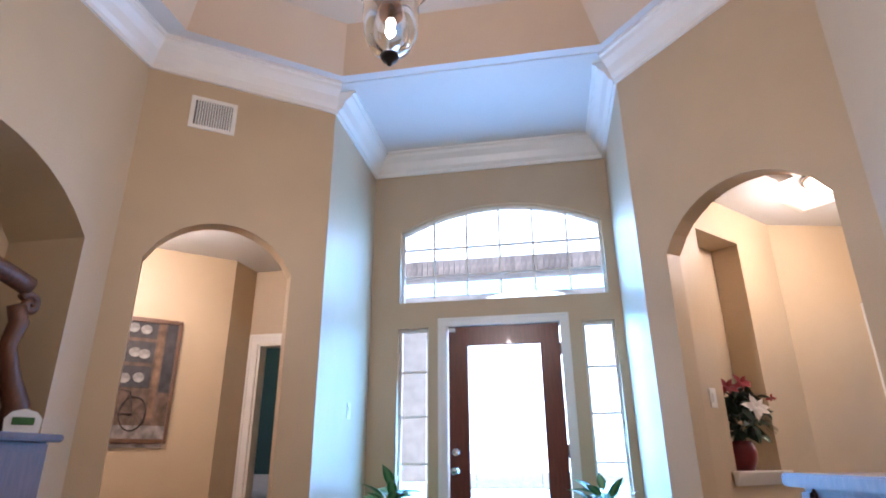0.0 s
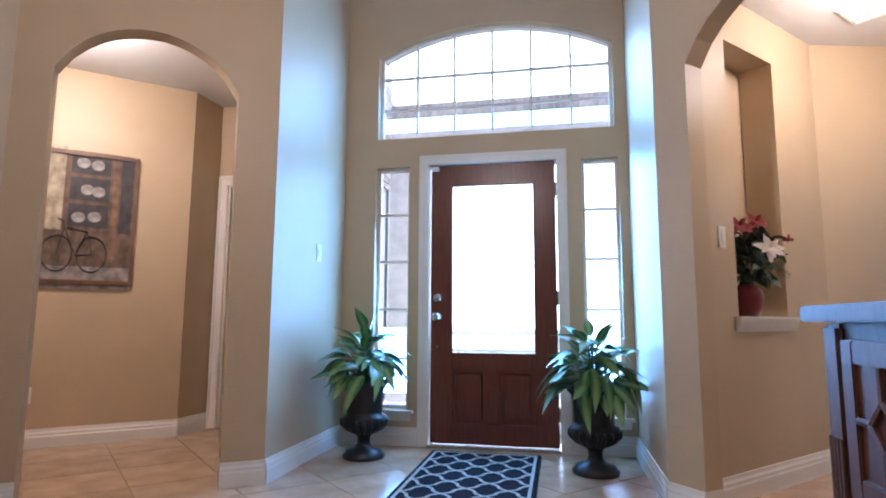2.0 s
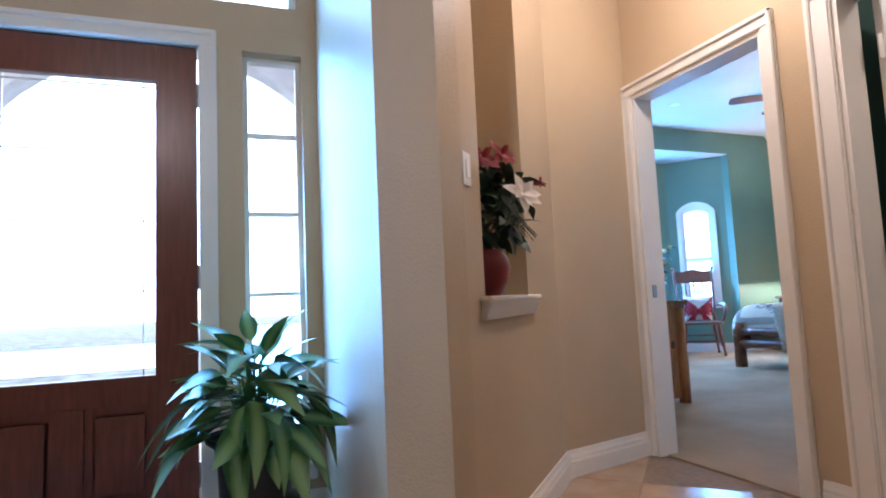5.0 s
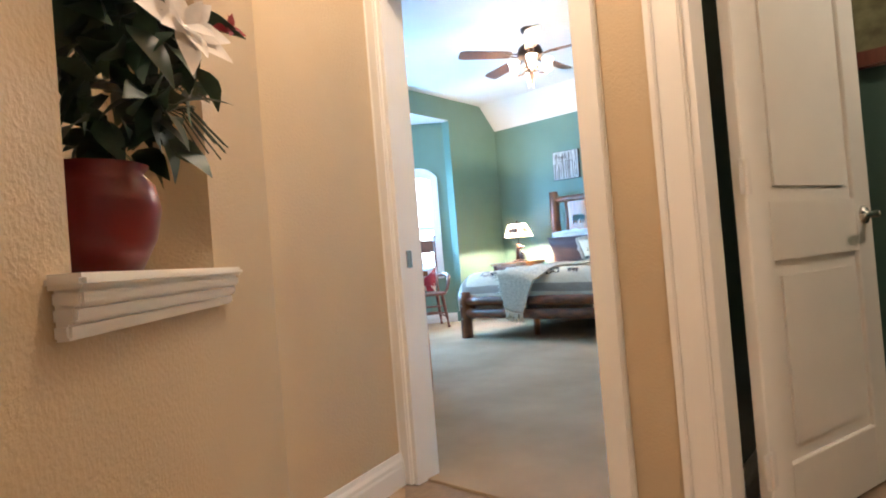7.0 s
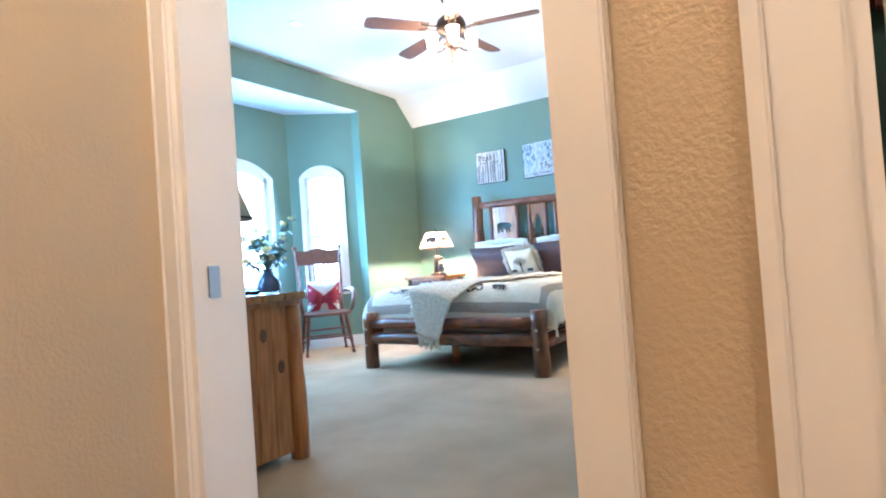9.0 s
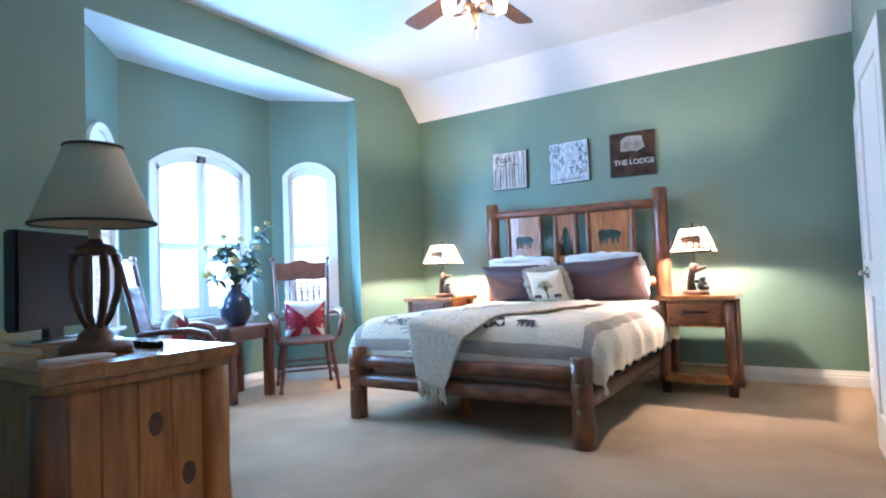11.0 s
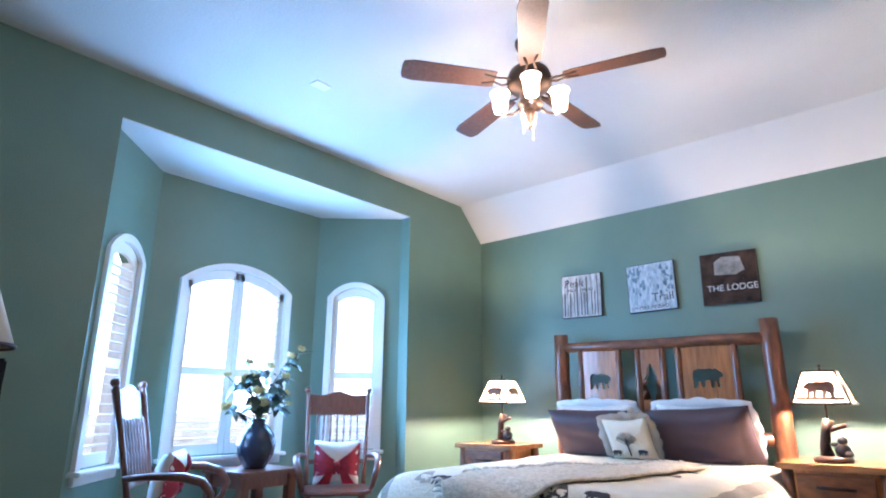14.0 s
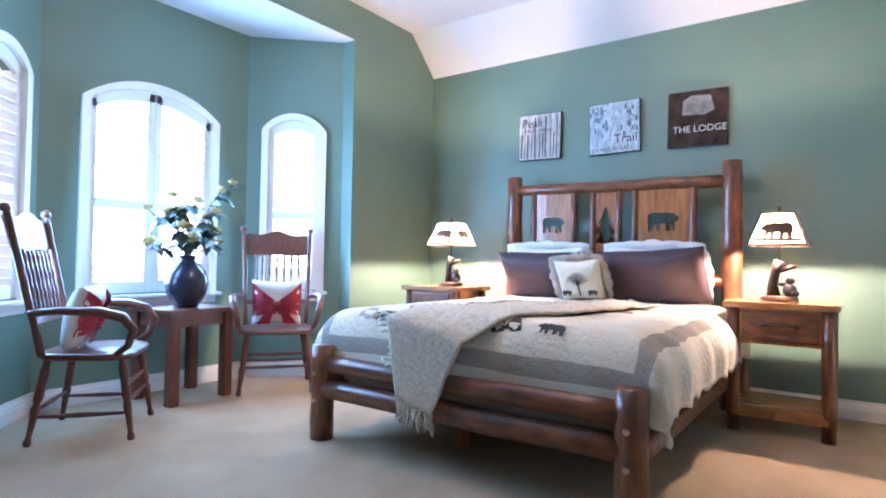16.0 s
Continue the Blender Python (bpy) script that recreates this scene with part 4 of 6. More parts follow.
part("printed_lake", bm, mat("faded_sky_print", (0.36, 0.33, 0.29), 0.7, var=0.25, scale=14), s3)


# ---- bedroom: ceiling fan ----
fan = thing("ceiling_fan", (6.05, 1.18, 0), "bronze ceiling fan with five dark wood blades and four lit shades", "ceiling fan")
part("canopy", lathe([(0.0, 3.094), (0.075, 3.094), (0.07, 3.06), (0.03, 3.03), (0.016, 3.02), (0.016, 2.93)], 24), IRON, fan, "", True)
part("motor", lathe([(0.016, 2.94), (0.075, 2.93), (0.11, 2.90), (0.125, 2.86), (0.125, 2.82), (0.105, 2.79), (0.06, 2.77), (0.055, 2.72), (0.075, 2.70), (0.06, 2.67), (0.025, 2.66), (0, 2.655)], 28), IRON, fan, "antique bronze motor housing", True)
for k in range(5):
    a = radians(214 + 72 * k)
    m = pose(0, 0, 2.835, 0, 0, math.degrees(a)) @ pose(0, 0, 0, 11)
    ol = [(0.20, -0.055), (0.24, -0.062), (0.66, -0.075), (0.715, -0.062), (0.725, -0.03), (0.725, 0.03), (0.715, 0.062), (0.66, 0.075), (0.24, 0.062), (0.20, 0.055)]
    bl = part("blade", prism(bmesh.new(), ol, 0.007, m @ pose(0, 0, 0, -90)), OAKDK, fan, "dark reddish wood blade")
    bm = bmesh.new()
    for s in (-1, 1):
        tube(bm, [m @ Vector((0.10, 0.012 * s, -0.01)), m @ Vector((0.15, 0.03 * s, -0.014)), m @ Vector((0.20, 0.018 * s, -0.008)), m @ Vector((0.27, 0.035 * s, -0.008))], 0.007, 6)
    part("blade_bracket", bm, IRON, bl, "scrolled bronze bracket", True)
for k in range(4):
    a = radians(35 + 90 * k)
    c, s = math.cos(a), math.sin(a)
    arm = part("light_arm", tube(bmesh.new(), [(0.04 * c, 0.04 * s, 2.69), (0.09 * c, 0.09 * s, 2.645), (0.14 * c, 0.14 * s, 2.635), (0.165 * c, 0.165 * s, 2.655)], [0.008, 0.008, 0.008, 0.012], 8), IRON, fan, "", True)
    prof = [(0.018, 0.0), (0.038, 0.005), (0.046, 0.04), (0.05, 0.09), (0.062, 0.12)]
    part("glass_shade", lathe([(r * 0.9, 2.655 + z) for r, z in prof], 20, None, (0.165 * c, 0.165 * s, 0)), FROST, arm, "lit frosted glass bell", True)
    bulb("fan_light", (6.05 + 0.165 * c, 1.18 + 0.165 * s, 2.615), FANW, 0.03)
part("finial", lathe([(0.0, 2.545), (0.012, 2.55), (0.016, 2.565), (0.008, 2.58), (0.024, 2.60), (0.03, 2.63), (0.024, 2.66)], 16), IRON, fan, "", True)
for x in (-0.045, 0.05):
    part("pull_chain", bar((x, 0.02, 2.51), (x, 0.02, 2.66), 0.0025, 0.004, 6), PLASTIC, fan, "thin pull chain")



# ---- bedroom: chairs, stand, vase ----
def arm_chair(place, rz, label, wood):
    """A press-back armchair; it faces its own -y."""
    ob = thing("armchair", place, label, "chair", "armchairs in the bay", rz)
    st = bmesh.new()
    n = 28
    for z, k in ((0.415, 0.97), (0.425, 1.0), (0.445, 1.0), (0.452, 0.96)):
        for i in range(n):
            a = 2 * math.pi * i / n
            c, s = math.cos(a), math.sin(a)
            r = (abs(c) ** 4 + abs(s) ** 4) ** -0.25
            st.verts.new((k * r * c * (0.265 - 0.03 * s), k * r * s * 0.235, z - (0.012 if z > 0.45 and abs(c) < 0.7 else 0)))
    st.verts.ensure_lookup_table()
    for q in range(3):
        for i in range(n):
            st.faces.new([st.verts[q * n + i], st.verts[q * n + (i + 1) % n], st.verts[(q + 1) * n + (i + 1) % n], st.verts[(q + 1) * n + i]])
    st.faces.new([st.verts[i] for i in range(n)][::-1])
    st.faces.new([st.verts[3 * n + i] for i in range(n)])
    part("seat", st, wood, ob, "worn saddled wooden seat", True)
    feet = {}
    for sx in (-1, 1):
        for sy in (-1, 1):
            top, bot = Vector((sx * 0.20, sy * 0.17, 0.42)), Vector((sx * 0.25, sy * 0.235, 0.0))
            pts = [bot.lerp(top, f) for f in (0, 0.04, 0.1, 0.3, 0.42, 0.48, 0.54, 0.7, 0.86, 0.93, 1)]
            part("leg", tube(bmesh.new(), pts, [0.016, 0.02, 0.013, 0.017, 0.023, 0.016, 0.023, 0.02, 0.024, 0.017, 0.018], 10), wood, ob, "turned leg", True)
            feet[sx, sy] = (bot, top)
    for (a, b), f in ((((-1, -1), (1, -1)), 0.45), (((-1, -1), (1, -1)), 0.66), (((-1, 1), (1, 1)), 0.4), (((-1, -1), (-1, 1)), 0.33), (((1, -1), (1, 1)), 0.33)):
        p, q = feet[a][0].lerp(feet[a][1], f), feet[b][0].lerp(feet[b][1], f)
        part("stretcher", tube(bmesh.new(), [p, p.lerp(q, 0.3), p.lerp(q, 0.5), p.lerp(q, 0.7), q], [0.008, 0.011, 0.014, 0.011, 0.008], 8), wood, ob, "", True)
    lean = lambda z: 0.19 + 0.22 * (z - 0.44)
    for s in (-1, 1):
        pts = [(s * (0.225 + 0.04 * (z - 0.44)), lean(z), z) for z in (0.44, 0.6, 0.8, 1.0, 1.12, 1.17)]
        bm = tube(bmesh.new(), pts, [0.019, 0.017, 0.019, 0.019, 0.021, 0.018], 10)
        r_ = bmesh.ops.create_icosphere(bm, subdivisions=2, radius=0.028)
        bmesh.ops.translate(bm, vec=(s * 0.262, lean(1.185), 1.185), verts=r_["verts"])
        part("back_post", bm, wood, ob, "back post with a scrolled ear", True)
        pts = [(s * 0.25, lean(0.66), 0.66), (s * 0.295, 0.09, 0.675), (s * 0.31, -0.08, 0.67), (s * 0.30, -0.19, 0.64), (s * 0.28, -0.235, 0.575), (s * 0.265, -0.21, 0.49), (s * 0.25, -0.15, 0.445)]
        part("arm", tube(bmesh.new(), pts, [0.018, 0.021, 0.025, 0.026, 0.023, 0.019, 0.017], 10), wood, ob, "curved bentwood arm", True)
    out = []
    nz = 16
    for i in range(nz + 1):
        f = i / nz
        out.append((-0.245 + 0.49 * f, 1.135 + 0.03 * math.sin(math.pi * f) + 0.012 * math.cos(4 * math.pi * f)))
    bm = prism(bmesh.new(), out + [(0.235, 0.985), (0.12, 0.975), (0, 0.985), (-0.12, 0.975), (-0.235, 0.985)], 0.022, T(0, 0, 0))
    for v in bm.verts:
        v.co.y += lean(v.co.z) - 0.012 + 0.35 * v.co.x ** 2
    part("crest_rail", bm, wood, ob, "carved press-back crest rail")
    bm = bmesh.new()
    box(bm, (-0.225, -0.012, 0.60), (0.225, 0.012, 0.635), 0.005)
    for v in bm.verts:
        v.co.y += lean(v.co.z)
    part("low_back_rail", bm, wood, ob)
    for k in range(7):
        x = -0.165 + 0.055 * k
        zs = (0.63, 0.66, 0.70, 0.76, 0.80, 0.84, 0.90, 0.94, 0.985)
        part("spindle", tube(bmesh.new(), [(x, lean(z), z) for z in zs], [0.007, 0.011, 0.007, 0.013, 0.008, 0.013, 0.008, 0.012, 0.007], 8), wood, ob, "turned spindle", True)
    return ob


def bow_pillow(m, label):
    ob = pillow("ribbon_pillow", m, 0.36, 0.33, 0.13, SHEET, label)
    for s in (-1, 1):
        bm = bmesh.new()
        vs = {}
        for i in range(13):
            for j in range(9):
                a, b = i / 12, j / 8 * 2 - 1
                vs[i, j] = bm.verts.new((s * (0.01 + 0.165 * a), 0.062 + 0.042 * math.sin(math.pi * min(a * 1.1, 1)) - 0.035 * a + 0.006 * math.sin(b * 9), 0.01 + b * (0.018 + 0.115 * a ** 0.8) + 0.02 * a))
        for i in range(12):
            for j in range(8):
                bm.faces.new((vs[i, j], vs[i + 1, j], vs[i + 1, j + 1], vs[i, j + 1]))
        part("bow_loop", bm, RED, ob, "red satin bow loop", True)
        bm = bmesh.new()
        a = [(s * 0.01, 0.075, 0.0), (s * 0.06, 0.072, -0.07), (s * 0.10, 0.05, -0.155)]
        for p, q in zip(a, a[1:]):
            w0, w1 = 0.03, 0.05
            bm.faces.new([bm.verts.new(v) for v in ((p[0] - w0, p[1], p[2]), (p[0] + w0, p[1], p[2]), (q[0] + w1, q[1], q[2]), (q[0] - w1, q[1], q[2]))])
        part("bow_tail", bm, RED, ob)
    bm = bmesh.new()
    bmesh.ops.create_icosphere(bm, subdivisions=2, radius=0.026)
    part("bow_knot", bm, RED, ob, "", True).location = (0, 0.082, 0.01)
    return ob


CHL, CHR = (5.33, 3.30, 0.009), (6.62, 3.40, 0.009)
arm_chair(CHL, 52, "antique oak armchair with a pressed back and spindles beside the stand", CHERRY)
arm_chair(CHR, -37, "antique dark armchair with a carved crest and turned spindles", CHERRY)
for c, rz in ((CHL, 52), (CHR, -37)):
    bow_pillow(pose(*c, 0, 0, rz) @ T(0, 0.07, 0.625) @ pose(0, 0, 0, -14, 0, 180), "white cushion tied with a big red satin bow on the chair")

stand = thing("side_table", (6.03, 3.645, 0.009), "square mission-style dark wood side table with straight legs", "side table", rz=4)
part("top", B((-0.255, -0.245, 0.585), (0.255, 0.245, 0.615), 0.006), CHERRY, stand, "polished square top")
for sx in (-1, 1):
    for sy in (-1, 1):
        part("leg", B((sx * 0.20 - 0.034, sy * 0.19 - 0.034, 0), (sx * 0.20 + 0.034, sy * 0.19 + 0.034, 0.585), 0.005), CHERRY, stand)
for s in (-1, 1):
    part("apron", B((-0.166, s * 0.19 - 0.012, 0.50), (0.166, s * 0.19 + 0.012, 0.585)), CHERRY, stand)
    part("apron", B((s * 0.20 - 0.012, -0.156, 0.50), (s * 0.20 + 0.012, 0.156, 0.585)), CHERRY, stand)
vase = thing("vase", (6.02, 3.60, 0.625), "round dark blue vase holding artificial yellow roses", "vase")
part("body", lathe([(0, 0), (0.07, 0), (0.085, 0.02), (0.125, 0.09), (0.138, 0.16), (0.125, 0.23), (0.085, 0.29), (0.05, 0.315), (0.055, 0.34), (0.062, 0.35), (0.05, 0.348), (0.04, 0.31), (0, 0.30)], 32), VASE, vase, "", True)


def leaf_mesh(l, w, n=6, droop=0.3):
    """A pointed leaf along x, with a fold down its middle."""
    bm = bmesh.new()
    rows = []
    for i in range(n + 1):
        f = i / n
        h = w * math.sin(math.pi * f ** 0.75) * 0.5 if 0 < i < n else 0.001
        z = -droop * l * f * f
        rows.append([bm.verts.new((l * f, s * h, z + (0.18 * h if s else 0))) for s in (-1, 0, 1)])
    for a, b in zip(rows, rows[1:]):
        for k in (0, 1):
            bm.faces.new((a[k], b[k], b[k + 1], a[k + 1]))
    me = bpy.data.meshes.new("leaf")
    bm.to_mesh(me)
    bm.free()
    for p in me.polygons:
        p.use_smooth = True
    return me


def put_mesh(name, me, material, parent, m):
    if not me.materials:
        me.materials.append(material)
    ob = new(name, me)
    ob.parent, ob.matrix_basis = parent, m
    return ob


def rose(r, material):
    bm = bmesh.new()
    for ring, (k, rr, up) in enumerate(((3, 0.35, 0.9), (5, 0.7, 0.6), (6, 1.0, 0.2))):
        for i in range(k):
            a = 2 * math.pi * i / k + ring
            m = pose(0, 0, 0, 0, 0, math.degrees(a)) @ pose(0, 0, 0, 0, -62 + 20 * ring, 0)
            g = [[bm.verts.new(m @ Vector((rr * r * u * (1 - 0.12 * v * v), 0.55 * r * v * math.sin(math.pi * (0.15 + 0.75 * u)), 0.25 * r * u * u))) for v in (-1, 0, 1)] for u in (0.1, 0.5, 0.85, 1.05)]
            for p, q in zip(g, g[1:]):
                for j in (0, 1):
                    bm.faces.new((p[j], q[j], q[j + 1], p[j + 1]))
    me = bpy.data.meshes.new("flower")
    bm.to_mesh(me)
    bm.free()
    me.materials.append(material)
    return me


rng = random.Random(5)
ROSE, SLEAF = rose(0.060, PETALY), leaf_mesh(0.10, 0.06)
stems = bmesh.new()
for k in range(20):
    a, r = rng.uniform(0, 6.28), rng.uniform(0.05, 0.29)
    h = rng.uniform(0.42, 0.78) if r < 0.2 else rng.uniform(0.36, 0.82)
    if k == 0:
        a, r, h = -0.5, 0.30, 0.86
    tip = Vector((r * math.cos(a), 0.7 * r * math.sin(a), h))
    mid = Vector((0.35 * tip.x, 0.35 * tip.y, 0.3 + 0.55 * (h - 0.3)))
    tube(stems, [(0, 0, 0.28), mid, tip], 0.0035, 5)
    put_mesh("rose", ROSE, PETALY, vase, T(*tip) @ pose(0, 0, 0, rng.uniform(-40, 40), rng.uniform(-40, 40), rng.uniform(0, 360)) @ Matrix.Scale(rng.uniform(0.7, 1.1), 4))
    for j in range(6):
        f = rng.uniform(0.25, 0.95)
        p = mid.lerp(tip, f)
        put_mesh("leaf", SLEAF, LEAFDK, vase, T(*p) @ pose(0, 0, 0, rng.uniform(-40, 40), rng.uniform(-50, 50), rng.uniform(0, 360)) @ Matrix.Scale(rng.uniform(0.7, 1.4), 4))
tagged(part("stems", stems, LEAFDK, vase), kind="stuff")

# ---- bedroom: dresser with its lamp and television ----
dresser = thing("dresser", (0, 0, 0.009), "honey pine dresser with knotty plank sides and log corner posts", "dresser")
DX0, DX1, DY0, DY1, DZ = 3.52, 4.0, 0.97, 2.45, 0.81
for k in range(4):
    part("top_board", B((DX0 - 0.02 + 0.134 * k, DY0 - 0.035, DZ - 0.035), (DX0 - 0.02 + 0.134 * (k + 1) - 0.0015, DY1 + 0.035, DZ), 0.004), PINETOP, dresser)
part("top_rim", B((DX0 - 0.01, DY0 - 0.022, DZ - 0.062), (DX1 + 0.01, DY1 + 0.022, DZ - 0.037), 0.004), PINE, dresser)
for k in range(4):
    w = (DX1 - DX0 - 0.10) / 4
    bd = part("side_plank", B((DX0 + 0.03 + w * k, DY0, 0.04), (DX0 + 0.03 + w * (k + 1) - 0.002, DY0 + 0.02, DZ - 0.063), 0.003), PINE, dresser)
    for zz in ((0.62,) if k == 2 else (0.46,) if k == 3 else ()):
        part("knot", lathe([(0, 0), (0.022, 0), (0.014, 0.002), (0.008, 0.001), (0, 0.0025)], 12), OAKDK, bd, "dark knot").matrix_basis = pose(DX0 + 0.03 + w * (k + 0.5), DY0, zz, 90) @ Matrix.Diagonal((1, 1.5, 1, 1))
for x in (DX0 + 0.0, DX1 - 0.035):
    for y in (DY0 + 0.01, DY1 - 0.03):
        part("corner_post", bar((x + 0.01, y, 0), (x + 0.01, y, DZ - 0.063), 0.047, 0.042, 14, 0.003, 6), LOGV if x < 3.7 else PINE, dresser, "peeled log corner post", True)
part("carcass", B((DX0 + 0.02, DY0 + 0.02, 0.05), (DX1 - 0.04, DY1 - 0.02, DZ - 0.063)), PINE, dresser)
for i in range(2):
    for j in range(3):
        y0, z0 = DY0 + 0.08 + 0.66 * i, 0.09 + 0.22 * j
        f = part("drawer_front", B((DX1 - 0.042, y0, z0), (DX1 - 0.018, y0 + 0.64, z0 + 0.205), 0.006), PINE, dresser)
        part("drawer_pull", tube(bmesh.new(), [(DX1 - 0.02, y0 + 0.25, z0 + 0.1), (DX1 + 0.012, y0 + 0.28, z0 + 0.1), (DX1 + 0.012, y0 + 0.36, z0 + 0.1), (DX1 - 0.02, y0 + 0.39, z0 + 0.1)], 0.007, 8), IRON, f, "", True)

dl = thing("table_lamp", (3.74, 1.19, DZ + 0.009), "unlit table lamp with a cream shade and dark ribbed cage base", "lamp")
part("foot", lathe([(0, 0), (0.095, 0), (0.095, 0.02), (0.085, 0.032), (0.05, 0.036), (0.045, 0.055), (0.03, 0.07), (0.028, 0.085)], 24), OAKDK, dl, "stepped dark wood foot", True)
for k in range(8):
    a = 2 * math.pi * k / 8
    c, s = math.cos(a), math.sin(a)
    part("cage_rib", tube(bmesh.new(), [(0.022 * c, 0.022 * s, 0.075), (0.042 * c, 0.042 * s, 0.11), (0.062 * c, 0.062 * s, 0.18), (0.064 * c, 0.064 * s, 0.24), (0.052 * c, 0.052 * s, 0.285)], 0.009, 8), OAKDK, dl, "", True)
part("neck", lathe([(0.0, 0.28), (0.058, 0.282), (0.06, 0.295), (0.048, 0.31), (0.022, 0.318), (0.02, 0.33)], 20), OAKDK, dl, "", True)
part("candle_sleeve", lathe([(0.017, 0.325), (0.017, 0.40), (0, 0.40)], 14), SHADE, dl, "", True)
sh = part("shade", lathe([(0.160, 0.375), (0.075, 0.60)], 40), SHADE, dl, "cream fabric cone shade", True)
sh.modifiers.new("thick", "SOLIDIFY").thickness = 0.003
for r, z in ((0.161, 0.374), (0.076, 0.60)):
    part("shade_trim", tube(bmesh.new(), [(r * math.cos(2 * math.pi * k / 40), r * math.sin(2 * math.pi * k / 40), z) for k in range(41)], 0.0045, 6, False), INK, sh, "dark braid trim", True)

tv = thing("television", (3.86, 1.74, DZ + 0.009), "small black flat television on the dresser behind the lamp", "television", rz=-58)
part("screen_case", B((-0.03, -0.20, 0.05), (0.02, 0.20, 0.39), 0.008), SCREEN, tv)
part("neck", B((-0.02, -0.04, 0.0), (0.01, 0.04, 0.08), 0.004), SCREEN, tv)
part("foot", lathe([(0, 0), (0.13, 0), (0.12, 0.012), (0, 0.018)], 24), STEEL, tv, "silver oval foot", True)
rm = tagged(link("remote_control", B((3.86, 1.10, DZ + 0.009), (3.90, 1.26, DZ + 0.028), 0.006), SCREEN), "slim dark remote control lying on the dresser", "remote control")
pp = tagged(link("notepad", B((3.56, 1.04, DZ + 0.0095), (3.72, 1.12, DZ + 0.018), 0.002), PLASTIC), "small white notepad lying on the dresser", "notepad")


# ---- windows with plantation shutters ----
def shutter_window(name, p, q, u0, u1, low, spring, rise, leaves, label):
    m = along(p, q)
    ob = tagged(new(name), label, "window", kind="structure")
    w = 0.055
    bm = bmesh.new()
    outer, inner = arc(u0 - w, u1 + w, spring, rise + w, 20), arc(u0, u1, spring, rise, 20)
    ring = [(u0 - w, low - 0.01)] + outer + [(u1 + w, low - 0.01)]
    ring2 = [(u0, low - 0.01)] + inner + [(u1, low - 0.01)]
    for (a, b), (c, d) in zip(zip(ring, ring[1:]), zip(ring2, ring2[1:])):
        prism(bm, [a, b, d, c], 0.03, m @ T(0, -0.028, 0))
    part("window_frame", bm, WHITE, ob, "white arched casing")
    bm = B((u0 - w - 0.03, -0.07, low - 0.035), (u1 + w + 0.03, 0.02, low - 0.008), 0.006, m)
    box(bm, (u0 - w, -0.026, low - 0.09), (u1 + w, 0.002, low - 0.035), 0.005, m)
    part("window_sill", bm, WHITE, ob, "white moulded sill")
    part("glass_pane", B((u0, 0.09, low), (u1, 0.094, spring), 0, m), GLASS, ob).visible_shadow = False
    bm = B((u0 - 0.001, 0.0, low), (u0 + 0.004, 0.121, spring), 0, m)
    box(bm, (u1 - 0.004, 0.0, low), (u1 + 0.001, 0.121, spring), 0, m)
    box(bm, (u0 + 0.004, 0.031, low - 0.001), (u1 - 0.004, 0.121, low + 0.004), 0, m)
    part("window_lining", bm, WHITE, ob)
    n = (u1 - u0) / leaves
    for k in range(leaves):
        a, b = u0 + n * k + 0.002, u0 + n * (k + 1) - 0.002
        st = 0.045
        lf = part("shutter", B((a, 0.004, low), (a + st, 0.03, spring + (0 if k == 0 else rise * 0.9)), 0.003, m), WHITE, ob, "white louvred shutter leaf")
        bm = B((b - st, 0.004, low), (b, 0.03, spring + (0 if k == leaves - 1 else rise * 0.9)), 0.003, m)
        mid = low + 0.47 * (spring - low)
        for z0, z1 in ((low, low + 0.075), (mid - 0.03, mid + 0.03)):
            box(bm, (a + st, 0.004, z0), (b - st, 0.03, z1), 0.002, m)
        top = [(x, z) for x, z in arc(u0, u1, spring, rise, 24) if a - 0.02 <= x <= b + 0.02]
        prism(bm, [(x, z - 0.075) for x, z in top] + top[::-1], 0.026, m @ T(0, 0.004, 0))
        part("shutter_rail", bm, WHITE, lf)
        for z0, z1 in ((low + 0.09, mid - 0.04), (mid + 0.045, spring - 0.05)):
            c = int((z1 - z0) / 0.062)
            for i in range(c + 1):
                z = z0 + (z1 - z0) * (i + 0.5) / (c + 1)
                part("louvre", B((a + st, -0.026, -0.003), (b - st, 0.026, 0.003), 0.002, m @ T(0, 0.017, z) @ pose(0, 0, 0, 4)), WHITE, lf)
    return ob


shutter_window("window_1", C0, C1, 0.19, 0.60, 0.71, 2.02, 0.09, 1, "tall narrow arched window with a white louvred shutter")
shutter_window("window_2", C1, C2, 0.285, 1.155, 0.71, 2.0, 0.13, 2, "wide arched window with two white louvred shutters")
shutter_window("window_3", C2, C3, 0.17, 0.58, 0.71, 2.02, 0.09, 1, "tall narrow arched window with a white louvred shutter")

# ---- inner doors ----
panel_door("door_bedroom", pose(2.89, -0.985, 0.008, 0, 0, -1), 0.80, 2.02, "white panelled bedroom door standing open along the wall")
panel_door("door_side_room", pose(2.905, -1.325, 0.008, 0, 0, -18), 0.745, 2.02, "white panelled door with a lever, standing open")
panel_door("door_closet", pose(5.86, SW + 0.03, 0.008, 0, 0, 3.5), 0.78, 2.02, "white panelled door standing slightly ajar")
panel_door("door_far", pose(7.36, SW + 0.022, 0.008), 0.72, 2.02, "white panelled door, closed", False)
casing((8.45, SW), (5.5, SW), 0.36, 1.10, 2.035)
strike = tagged(link("strike_plate", B((2.775, -0.111, 0.87), (2.805, -0.104, 0.94), 0.002), STEEL), "brushed nickel strike plate in the door lining", "strike plate")
